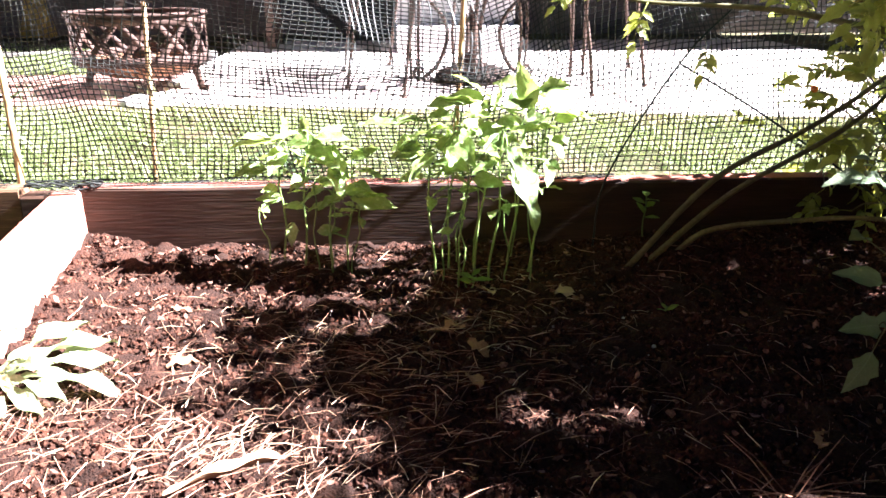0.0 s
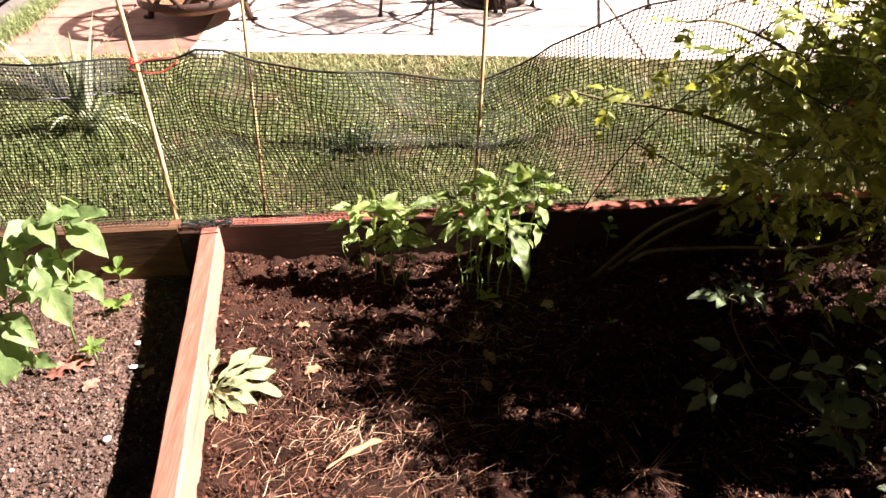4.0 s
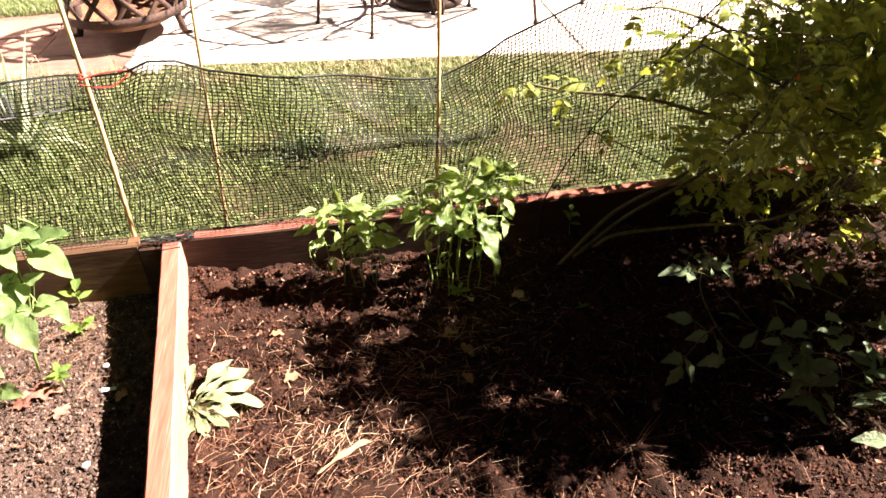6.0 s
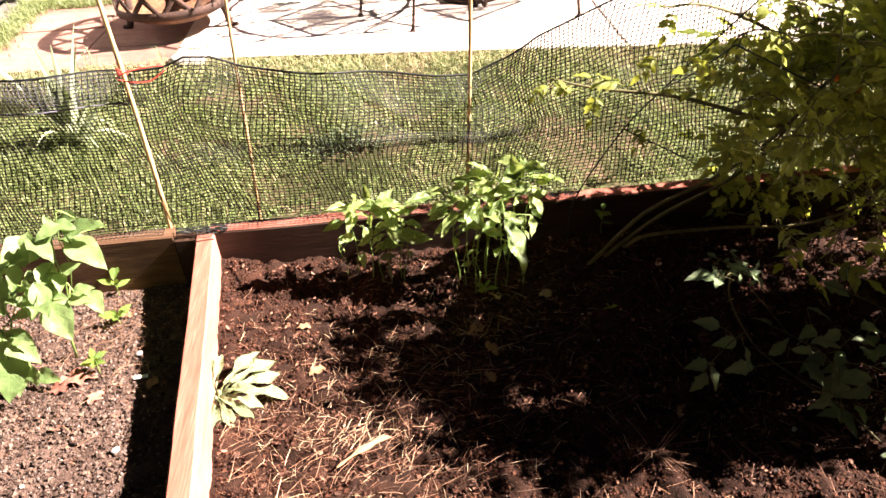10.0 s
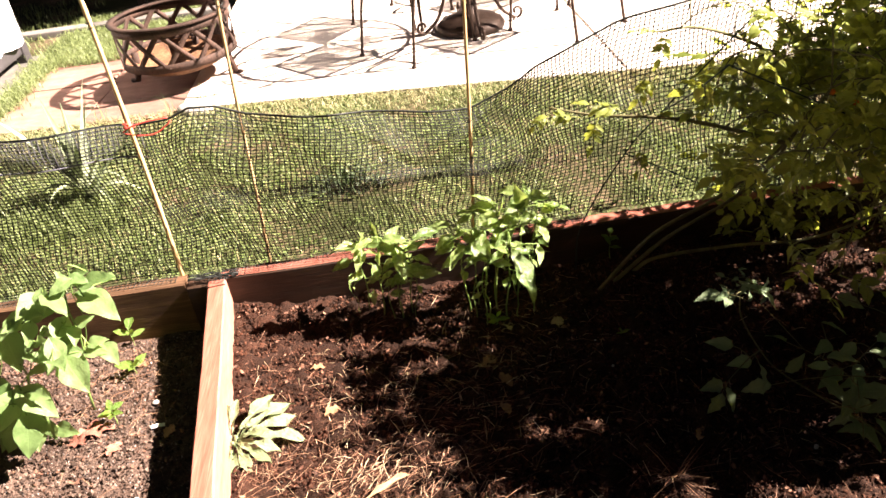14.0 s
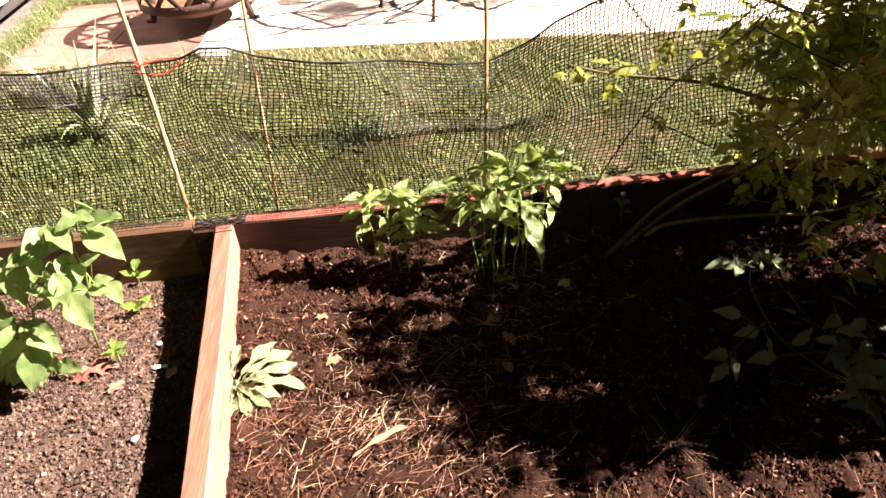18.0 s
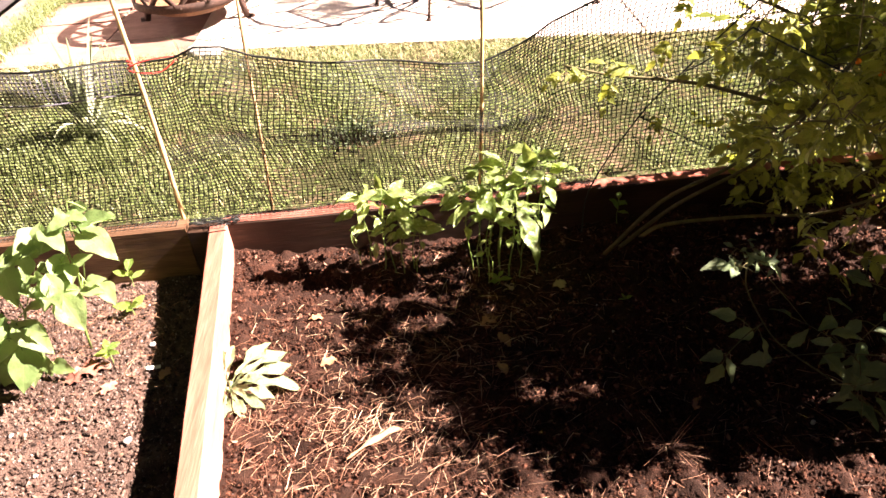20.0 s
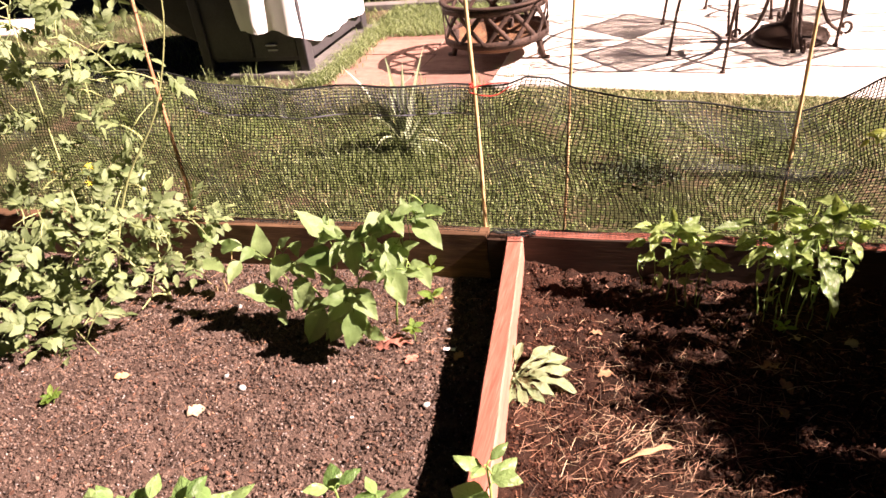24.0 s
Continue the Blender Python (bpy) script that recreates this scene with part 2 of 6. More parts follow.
M_BRISTLE = surface("yellow broom bristles", [(0.55, 0.35, 0.06), (0.7, 0.5, 0.12)], 40, 0.8, 0.3, 200, 0.002)
M_WHITE = surface("white stone", [(0.34, 0.32, 0.29), (0.5, 0.475, 0.44)], 30, 0.7, 0.3, 120, 0.002)
M_STONE = surface("grey pebble", [(0.2, 0.18, 0.17), (0.4, 0.37, 0.34)], 30, 0.75, 0.3, 120, 0.002, vary=0.3)
M_DRYLEAF = surface("brown dead leaf", [(0.16, 0.075, 0.035), (0.30, 0.16, 0.085), (0.42, 0.26, 0.15)], 25, 0.75, 0.5, 120, 0.002, vary=0.2)
M_REDLEAF = surface("red-brown dead leaf", [(0.13, 0.045, 0.032), (0.22, 0.08, 0.057), (0.30, 0.13, 0.095)], 25, 0.75, 0.5, 120, 0.002, vary=0.15)
M_PALELEAF = surface("bleached dead leaf", [(0.22, 0.155, 0.105), (0.38, 0.29, 0.2)], 25, 0.8, 0.4, 120, 0.002)
M_HUSK = surface("tan corn husk", [(0.15, 0.08, 0.04), (0.27, 0.16, 0.085), (0.38, 0.26, 0.16)], 15, 0.75, 0.5, 90, 0.003, stretch=(1, 8, 8))
M_TAG = surface("white plastic tag", [(0.7, 0.7, 0.7), (0.8, 0.8, 0.8)], 20, 0.5, 0.1)
M_WIRE = surface("green coated wire", [(0.006, 0.016, 0.012), (0.012, 0.03, 0.022)], 30, 0.45, 0.1, 100, 0.001)
M_FRUIT = surface("ripe orange tomato skin", [(0.65, 0.12, 0.02), (0.75, 0.22, 0.03)], 20, 0.25, 0, spec=0.5)
M_UNRIPE = surface("unripe green tomato skin", [(0.16, 0.24, 0.05), (0.3, 0.36, 0.1)], 20, 0.3, 0, spec=0.5)
M_YELLOW = surface("yellow flower petals", [(0.75, 0.5, 0.02), (0.85, 0.65, 0.05)], 30, 0.6, 0)

L_PEPPER = leafy("pepper leaf", (0.06, 0.12, 0.028), (0.35, 0.455, 0.165), (0.5, 0.64, 0.15), 0.27, thin=0.42, spec=0.65, smooth=0.7)
L_SHOOT = leafy("grey-green tomato leaf", (0.06, 0.1, 0.042), (0.2, 0.275, 0.145), (0.28, 0.38, 0.14), 0.45, thin=0.34)
L_BEAN = leafy("bean leaf", (0.09, 0.165, 0.05), (0.24, 0.335, 0.14), (0.36, 0.5, 0.17), 0.44, thin=0.5, spots=0.12, smooth=0.45)
L_BASIL = leafy("basil leaf", (0.08, 0.175, 0.042), (0.27, 0.4, 0.15), (0.36, 0.54, 0.15), 0.2, thin=0.34, spec=0.65)
L_LETTUCE = leafy("chicory leaf", (0.13, 0.18, 0.08), (0.29, 0.34, 0.19), (0.32, 0.39, 0.17), 0.4, thin=0.3)
L_TOM = leafy("tomato leaf", (0.06, 0.09, 0.017), (0.33, 0.38, 0.09), (0.62, 0.67, 0.1), 0.34, True, False, 0.42)
L_TOMPALE = leafy("pale tomato leaf", (0.065, 0.1, 0.037), (0.215, 0.27, 0.122), (0.32, 0.4, 0.13), 0.48, True, False, 0.34)
L_WEED = leafy("weed leaf", (0.10, 0.2, 0.03), (0.2, 0.32, 0.06), (0.36, 0.5, 0.06), 0.45)
L_YUCCA = leafy("sword leaf", (0.15, 0.2, 0.10), (0.46, 0.51, 0.34), (0.42, 0.48, 0.26), 0.4, False, False, 0.32)
M_STEM = surface("green stem", [(0.10, 0.17, 0.04), (0.18, 0.26, 0.07)], 40, 0.6, 0.3, 200, 0.001)
M_PALESTEM = surface("yellowish tomato stem", [(0.2, 0.23, 0.09), (0.36, 0.38, 0.17)], 40, 0.65, 0.3, 200, 0.001)
M_OLDSTEM = surface("woody tomato stem", [(0.055, 0.052, 0.022), (0.10, 0.092, 0.04), (0.165, 0.145, 0.07)], 25, 0.75, 0.4, 160, 0.002)
M_DRYSTEM = surface("dry vine stem", [(0.28, 0.19, 0.09), (0.42, 0.31, 0.17)], 30, 0.8, 0.3, 160, 0.001)


# ---------------------------------------------------------------- building helpers
def thing(name, label, category, at=(0, 0, 0), group="", kind=""):
    ob = new(name)
    ob.empty_display_size = 0.05
    ob.location = at
    return tagged(ob, label, category, group, kind)


def child(name, me, parent, m=None, label=""):
    ob = new(name, me)
    ob.parent = parent
    if m is not None:
        ob.matrix_basis = m
    if label:
        ob["label"] = label
    return ob


def part(name, bm, material, parent, label="", m=None, smooth=True):
    me = bpy.data.meshes.new(name)
    bm.to_mesh(me)
    bm.free()
    me.materials.append(material)
    if smooth:
        me.polygons.foreach_set("use_smooth", [True] * len(me.polygons))
    return child(name, me, parent, m, label)


def raw(name, verts, faces, material, smooth=True):
    me = bpy.data.meshes.new(name)
    me.from_pydata([tuple(v) for v in verts], [], [tuple(f) for f in faces])
    me.materials.append(material)
    if smooth:
        me.polygons.foreach_set("use_smooth", [True] * len(me.polygons))
    me.update()
    return me


def lerp_table(x, table):
    xs = [a for a, _ in table]
    return float(np.interp(x, xs, [b for _, b in table]))


def box(bm, lo, hi, bevel=0.0):
    """An edge-rounded block between two corners, added to bm."""
    r = bmesh.ops.create_cube(bm, size=1.0)
    c = [(a + b) / 2 for a, b in zip(lo, hi)]
    s = [b - a for a, b in zip(lo, hi)]
    for v in r["verts"]:
        v.co = Vector((c[0] + v.co.x * s[0], c[1] + v.co.y * s[1], c[2] + v.co.z * s[2]))
    if bevel:
        es = list({e for v in r["verts"] for e in v.link_edges})
        bmesh.ops.bevel(bm, geom=es, offset=bevel, segments=2, affect='EDGES', profile=0.6)


def tube_data(points, radii, sides=6, cap=True):
    """Verts and faces of a tapered tube along points."""
    pts = [Vector(p) for p in points]
    if not hasattr(radii, "__len__"):
        radii = [radii] * len(pts)
    verts, faces = [], []
    ref = Vector((0.13, 0.31, 0.94))
    for i, p in enumerate(pts):
        d = (pts[min(i + 1, len(pts) - 1)] - pts[max(i - 1, 0)])
        d = d.normalized() if d.length > 1e-9 else Vector((0, 0, 1))
        a = d.cross(ref)
        if a.length < 1e-3:
            a = d.cross(Vector((1, 0, 0)))
        a.normalize()
        b = d.cross(a)
        ref = a.cross(d) if abs(d.dot(ref)) > 0.98 else ref
        for k in range(sides):
            an = 2 * math.pi * k / sides
            verts.append(p + (a * math.cos(an) + b * math.sin(an)) * radii[i])
    for i in range(len(pts) - 1):
        for k in range(sides):
            k2 = (k + 1) % sides
            faces.append((i * sides + k, i * sides + k2, (i + 1) * sides + k2, (i + 1) * sides + k))
    if cap:
        faces.append(tuple(range(sides - 1, -1, -1)))
        faces.append(tuple((len(pts) - 1) * sides + k for k in range(sides)))
    return verts, faces


class Heap:
    """Collects verts and faces of many small pieces for one mesh."""

    def __init__(self):
        self.v, self.f = [], []

    def add(self, verts, faces):
        n = len(self.v)
        self.v.extend(verts)
        self.f.extend(tuple(i + n for i in f) for f in faces)

    def tube(self, points, radii, sides=6):
        self.add(*tube_data(points, radii, sides))

    def mesh(self, name, material, smooth=True):
        return raw(name, self.v, self.f, material, smooth)


def tube(name, points, radii, material, parent, sides=6, label=""):
    return child(name, raw(name, *tube_data(points, radii, sides), material), parent, None, label)


def bend(p0, p1, p2, n=8):
    """Points on a curve from p0 to p2, pulled towards p1."""
    p0, p1, p2 = Vector(p0), Vector(p1), Vector(p2)
    return [p0 * (1 - t) ** 2 + p1 * 2 * t * (1 - t) + p2 * t * t for t in [i / (n - 1) for i in range(n)]]


def spline(pts, per=4):
    """Smooth points through pts."""
    p = [Vector(a) for a in pts]
    p = [p[0] * 2 - p[1]] + p + [p[-1] * 2 - p[-2]]
    out = []
    for i in range(1, len(p) - 2):
        for k in range(per):
            t = k / per
            out.append(0.5 * ((2 * p[i]) + (p[i + 1] - p[i - 1]) * t + (2 * p[i - 1] - 5 * p[i] + 4 * p[i + 1] - p[i + 2]) * t * t
                              + (3 * p[i] - p[i - 1] - 3 * p[i + 1] + p[i + 2]) * t ** 3))
    out.append(p[-2])
    return out


def leaf_data(width=0.5, peak=0.38, droop=0.25, fold=0.25, wave=0.0, teeth=0.0, n=7, seed=0, point=1.0, heart=0.0, root=0.6):
    """A leaf of length 1 along +y with its face to +z: outline, fold along the midrib, droop and ruffled rim."""
    rg = random.Random(seed)
    verts, faces = [], []
    cols = (-1, -0.5, 0, 0.5, 1)
    ph = rg.uniform(0, 6)
    for i in range(n + 1):
        t = i / n
        w = (t / peak) ** root if t < peak else max(0.0, 1 - ((t - peak) / (1 - peak)) ** (1.3 * point)) ** (0.85 * point)
        w = max(w, 0.02) * width / 2
        if 0 < i < n:
            w *= 1 + teeth * (1 if i % 2 else -1) + rg.uniform(-0.05, 0.05)
        for c in cols:
            x = c * w
            y = t - heart * abs(c) * max(0, 0.3 - t)
            z = -droop * t * t + fold * abs(x) - fold * 0.9 * x * x / max(width, 0.01)
            z += wave * abs(c) * math.sin(t * 15 + ph + (2 if c > 0 else 0)) * width
            verts.append(Vector((x, y, z)))
    for i in range(n):
        for k in range(4):
            a = i * 5 + k
            faces.append((a, a + 1, a + 6, a + 5))
    return verts, faces


def aim(base, tip, up=(0, 0, 1), roll=0.0, size=None):
    """A pose that lays a unit leaf from base to tip, face towards up."""
    base, tip = Vector(base), Vector(tip)
    y = tip - base
    ln = y.length if size is None else size
    y.normalize()
    z = Vector(up) - y * Vector(up).dot(y)
    if z.length < 1e-3:
        z = Vector((0.3, -0.9, 0.2)) - y * Vector((0.3, -0.9, 0.2)).dot(y)
    z.normalize()
    x = y.cross(z)
    m = Matrix((x, y, z)).transposed().to_4x4()
    return Matrix.Translation(base) @ m @ Matrix.Rotation(roll, 4, 'Y') @ Matrix.Scale(ln, 4)


def soil_right(x, y):
    """Height of the soil in the bed beside the divider."""
    s = lerp_table(y, [(-1.3, 0.0), (-0.7, -0.01), (-0.35, -0.008), (-0.1, 0.004), (0.0, 0.012)])
    s += lerp_table(x, [(0, 0.004), (0.6, -0.004), (1.0, 0.0), (1.3, 0.022), (2.4, 0.03)]) * (1 if y > -0.5 else 0.4)
    s += 0.028 * math.exp(-((x - beam_x(y) - 0.02) / 0.07) ** 2)
    return s + 0.012 * noise.noise((x * 5, y * 5, 3.1)) + 0.010 * noise.noise((x * 14, y * 14, 1.7))


def soil_left(x, y):
    s = lerp_table(y, [(-1.3, 0.02), (-0.7, 0.018), (-0.4, 0.0), (0.0, -0.034)])
    return s + 0.010 * noise.noise((x * 4, y * 4, 8.1)) + 0.006 * noise.noise((x * 13, y * 13, 4.7))


def beam_x(y):
    """The middle of the divider at depth y: it does not stand square to the back board."""
    return -0.025 - 0.117 * y

# ---------------------------------------------------------------- ground, patio, house
def sheet(fx, x0, x1, y0, y1, step, rough=0.0, seed=0.0, skip=None):
    nx, ny = int((x1 - x0) / step) + 1, int((y1 - y0) / step) + 1
    verts, faces = [], []
    for j in range(ny):
        y = y0 + (y1 - y0) * j / (ny - 1)
        for i in range(nx):
            x = x0 + (x1 - x0) * i / (nx - 1)
            z = fx(x, y)
            if rough:
                z += rough * noise.fractal((x * 22, y * 22, seed), 0.9, 2.1, 4)
                z += rough * 0.8 * abs(noise.noise((x * 70, y * 70, seed + 5)))
            verts.append((x, y, z))
    for j in range(ny - 1):
        for i in range(nx - 1):
            if skip and skip(*verts[j * nx + i][:2]):
                continue
            a = j * nx + i
            faces.append((a, a + 1, a + nx + 1, a + nx))
    return verts, faces


def lawn_z(x, y):
    return -0.045 + 0.03 * min(1.0, max(0.0, y / 1.4)) + 0.012 * noise.noise((x * 1.3, y * 1.3, 0.4))


hv, hf = [], []
xs = [-400, -60, -12, -6] + [-4 + 0.1 * i for i in range(81)] + [6, 12, 60, 400]
ys = [-400, -60, -12, -5] + [-3 + 0.1 * i for i in range(81)] + [8, 14, 60, 400]
for y in ys:
    for x in xs:
        hv.append((x, y, lawn_z(x, y) - (0.05 if -1.3 < y < 0.05 and abs(x) < 2.35 else 0) - (0.04 if y > 1.9 and -1.2 < x < 3.6 and y < 4.6 else 0)))
for j in range(len(ys) - 1):
    for i in range(len(xs) - 1):
        a = j * len(xs) + i
        hf.append((a, a + 1, a + len(xs) + 1, a + len(xs)))
tagged(new("ground", raw("ground", hv, hf, M_LAWN)), "patchy lawn ground with thatch and bare earth", "ground", kind="structure")


def patio_edge(x):
    return 1.70 - 0.155 * x


# pale slab, with joints between its fields
patio = tagged(thing("patio", "sunlit pale concrete patio slab", "patio", (0, 0, 0)), kind="structure")
cuts = [-0.52, 1.6, 3.6]
rows_y = [(None, 3.2), (3.205, 4.7)]
for i in range(2):
    for lo, hi in rows_y:
        a, b = cuts[i] + 0.004, cuts[i + 1] - 0.004
        ya, yb = (patio_edge(a), patio_edge(b)) if lo is None else (lo, lo)
        rim = [(a, ya), (b, yb), (b, hi), (a, hi)]
        mx, my = (a + b) / 2, (ya + yb + 2 * hi) / 4
        inn = [(x + (0.005 if x < mx else -0.005), y + (0.005 if y < my else -0.005)) for x, y in rim]
        vs = [(x, y, -0.09) for x, y in rim] + [(x, y, -0.004) for x, y in rim] + [(x, y, 0.0) for x, y in inn]
        fs = [(8, 9, 10, 11)] + [(k, (k + 1) % 4, 4 + (k + 1) % 4, 4 + k) for k in range(4)] + [(4 + k, 4 + (k + 1) % 4, 8 + (k + 1) % 4, 8 + k) for k in range(4)]
        child("slab", raw("slab", vs, fs, M_PATIO, False), patio)
bm = bmesh.new()
box(bm, (-0.5, 1.85, -0.09), (3.58, 4.68, -0.008))
part("joint_fill", bm, M_JOINT, patio, "sandy joints between the slabs")

pavers = tagged(thing("paver_strip", "strip of pink-red clay pavers beside the patio", "pavers"), kind="structure")
bm = bmesh.new()
box(bm, (0, 0, 0), (1, 1, 1), 0.025)
pm = bpy.data.meshes.new("paver")
bm.to_mesh(pm)
bm.free()
pm.materials.append(M_PAVER)
for j in range(4):
    for i in range(2):
        w, d = 0.485, 0.29
        x = -1.50 + i * (w + 0.007) + (0.015 if j % 2 else 0)
        y = 1.79 + j * (d + 0.007) - 0.045 * i
        child("paver", pm, pavers, pose(x, y, -0.055 + random.uniform(-0.003, 0.003), random.uniform(-0.5, 0.5), random.uniform(-0.5, 0.5), -3 + random.uniform(-1, 1)) @ Matrix.Diagonal((w, d, 0.05, 1)))

walkway = new("walkway", None)
walkway = tagged(walkway, "pale concrete path beyond the lawn", "path", kind="structure")
bm = bmesh.new()
box(bm, (-6.8, 3.3, -0.05), (-5.1, 3.9, 0.0), 0.008)
part("slab", bm, M_PATIO, walkway)

kerb = tagged(thing("kerb", "grey concrete edging strip behind the grass", "kerb"), kind="structure")
for i in range(3):
    bm = bmesh.new()
    box(bm, (-3.4 + i * 0.96, 3.52, -0.06), (-2.448 + i * 0.96, 3.62, 0.035), 0.008)
    part("kerb_stone", bm, M_GREY, kerb)

# an added, unseen fence behind the camera closes the yard and blocks sky light
fence = tagged(new("sky_blocker_south"), "added unseen dark timber fence blocking sky light", "fence", kind="structure")
bm = bmesh.new()
box(bm, (0, 0, 0), (1, 1, 1), 0.02)
fb = bpy.data.meshes.new("fence_board")
bm.to_mesh(fb)
bm.free()
fb.materials.append(M_FOUND)
for i in range(80):
    child("fence_board", fb, fence, pose(-6 + i * 0.152, -3.3, -0.05) @ Matrix.Diagonal((0.148, 0.03, 2.3, 1)))

# the house: an added slab casts shade on the far half of the patio
house = thing("house", "grey lap-sided house with dark foundation, in shade", "house", (0, 5.5, 0))
bm = bmesh.new()
box(bm, (-5.5, 0, -0.1), (7.0, 0.25, 0.42))
part("foundation", bm, M_FOUND, house, "dark foundation wall", smooth=False)
bm = bmesh.new()
box(bm, (-5.5, 0.05, 0.42), (7.0, 3.2, 3.1))
part("wall", bm, M_SIDING, house, smooth=False)
bm = bmesh.new()
box(bm, (0, 0, 0), (1, 1, 1), 0.02)
sb = bpy.data.meshes.new("siding_board")
bm.to_mesh(sb)
bm.free()
sb.materials.append(M_SIDING)
for i in range(20):
    child("siding_board", sb, house, pose(-5.5, 0.02, 0.42 + i * 0.13, 3.5) @ Matrix.Diagonal((12.5, 0.022, 0.135, 1)))
bm = bmesh.new()
vs = [(-5.8, -0.3, 3.05), (7.3, -0.3, 3.05), (7.3, 3.5, 3.05), (-5.8, 3.5, 3.05), (-5.8, 1.6, 4.0), (7.3, 1.6, 4.0)]
vv = [bm.verts.new(v) for v in vs]
for f in ((0, 3, 2, 1), (0, 1, 5, 4), (2, 3, 4, 5), (0, 4, 3), (1, 2, 5)):
    bm.faces.new([vv[i] for i in f])
part("roof", bm, M_FOUND, house, "low dark roof with eaves", smooth=False)
# unseen slab, added only to cast the shade edge on the patio
bm = bmesh.new()
box(bm, (-6.0, -1.73, 2.60), (12.0, -0.28, 2.68))
part("porch_roof", bm, M_FOUND, house, "added unseen slab that shades the house side of the patio", smooth=False)

steps = thing("porch_steps", "light grey concrete porch steps against the house", "steps", (1.05, 3.75, 0))
for i in range(3):
    bm = bmesh.new()
    box(bm, (-0.42, i * 0.3, 0 if i == 0 else 0.001), (0.42, 1.73, 0.17 * (i + 1)), 0.012)
    if i:
        for v in bm.verts:
            v.co.z = max(v.co.z, 0.17 * i)
    part("step", bm, M_STEP, steps, smooth=False)

bench = thing("garden_bench", "dark bench with a blue cushion in the shade", "bench", (-0.75, 4.3, 0))
for x in (-0.5, 0.5):
    for y in (-0.2, 0.2):
        bm = bmesh.new()
        box(bm, (x - 0.03, y - 0.03, -0.05), (x + 0.03, y + 0.03, 0.38), 0.005)
        part("leg", bm, M_IRON, bench)
bm = bmesh.new()
box(bm, (-0.58, -0.25, 0.38), (0.58, 0.25, 0.42), 0.008)
part("seat", bm, M_IRON, bench)
bm = bmesh.new()
box(bm, (-0.58, 0.21, 0.42), (0.58, 0.25, 0.85), 0.008)
part("backrest", bm, M_IRON, bench)
bm = bmesh.new()
box(bm, (-0.45, -0.23, 0.42), (0.55, 0.2, 0.5), 0.03)
part("cushion", bm, M_BLUE, bench, "blue seat cushion")

broom = thing("broom", "yellow bristled broom leaning at the house wall", "broom", (-2.27, 5.1, 0))
tube("handle", [(0, 0, 0.3), (0.02, 0.36, 1.4)], 0.012, M_CANE, broom, 8)
hp = Heap()
for i in range(90):
    a = random.uniform(-0.14, 0.14)
    b = random.uniform(-0.03, 0.03)
    hp.tube([(a * 0.5, 0.02 + b * 0.5, 0.32), (a, b - 0.02, 0.0)], 0.0035, 3)
child("bristles", hp.mesh("bristles", M_BRISTLE), broom)


# ---------------------------------------------------------------- fire pit
PIT = Vector((-0.568, 2.25, 0.0))
R_PIT, Z0, Z1 = 0.298, 0.122, 0.347
pit = thing("fire_pit", "rusty round steel fire pit with crossed-bar cutouts", "fire pit", PIT)


def ring_band(r, z0, z1, th, n=64):
    verts, faces = [], []
    for k in range(n):
        a = 2 * math.pi * k / n
        c, s = math.cos(a), math.sin(a)
        for rr, z in ((r, z0), (r, z1), (r - th, z1), (r - th, z0)):
            verts.append((c * rr, s * rr, z))
    for k in range(n):
        k2 = (k + 1) % n
        for j in range(4):
            faces.append((k * 4 + j, k2 * 4 + j, k2 * 4 + (j + 1) % 4, k * 4 + (j + 1) % 4))
    return verts, faces


child("rim", raw("rim", *ring_band(R_PIT + 0.012, Z1 - 0.012, Z1, 0.03), M_RUST), pit)
child("upper_band", raw("upper_band", *ring_band(R_PIT, Z1 - 0.05, Z1 - 0.012, 0.004), M_RUST), pit)
child("lower_band", raw("lower_band", *ring_band(R_PIT, Z0, Z0 + 0.042, 0.004), M_RUST), pit)


def wall_bar(a0, z0, a1, z1, w=0.034, n=5):
    """A flat bar that follows the round wall from one angle and height to another."""
    verts, faces = [], []
    for i in range(n):
        t = i / (n - 1)
        a, z = a0 + (a1 - a0) * t, z0 + (z1 - z0) * t
        da = w / R_PIT * 0.5
        for rr in (R_PIT, R_PIT - 0.004):
            for s in (-1, 1):
                verts.append((math.cos(a + s * da) * rr, math.sin(a + s * da) * rr, z))
    for i in range(n - 1):
        b = i * 4
        for q in ((0, 1, 5, 4), (3, 2, 6, 7), (1, 3, 7, 5), (2, 0, 4, 6)):
            faces.append(tuple(b + k for k in q))
    return verts, faces


NX = 12
for k in range(NX):
    a = 2 * math.pi * k / NX
    st = 2 * math.pi / NX
    za, zb = Z0 + 0.02, Z1 - 0.03
    hb = Heap()
    hb.add(*wall_bar(a, za, a + st, zb))
    hb.add(*wall_bar(a + st, za, a, zb))
    child("lattice_panel", hb.mesh("lattice_panel", M_RUST), pit)
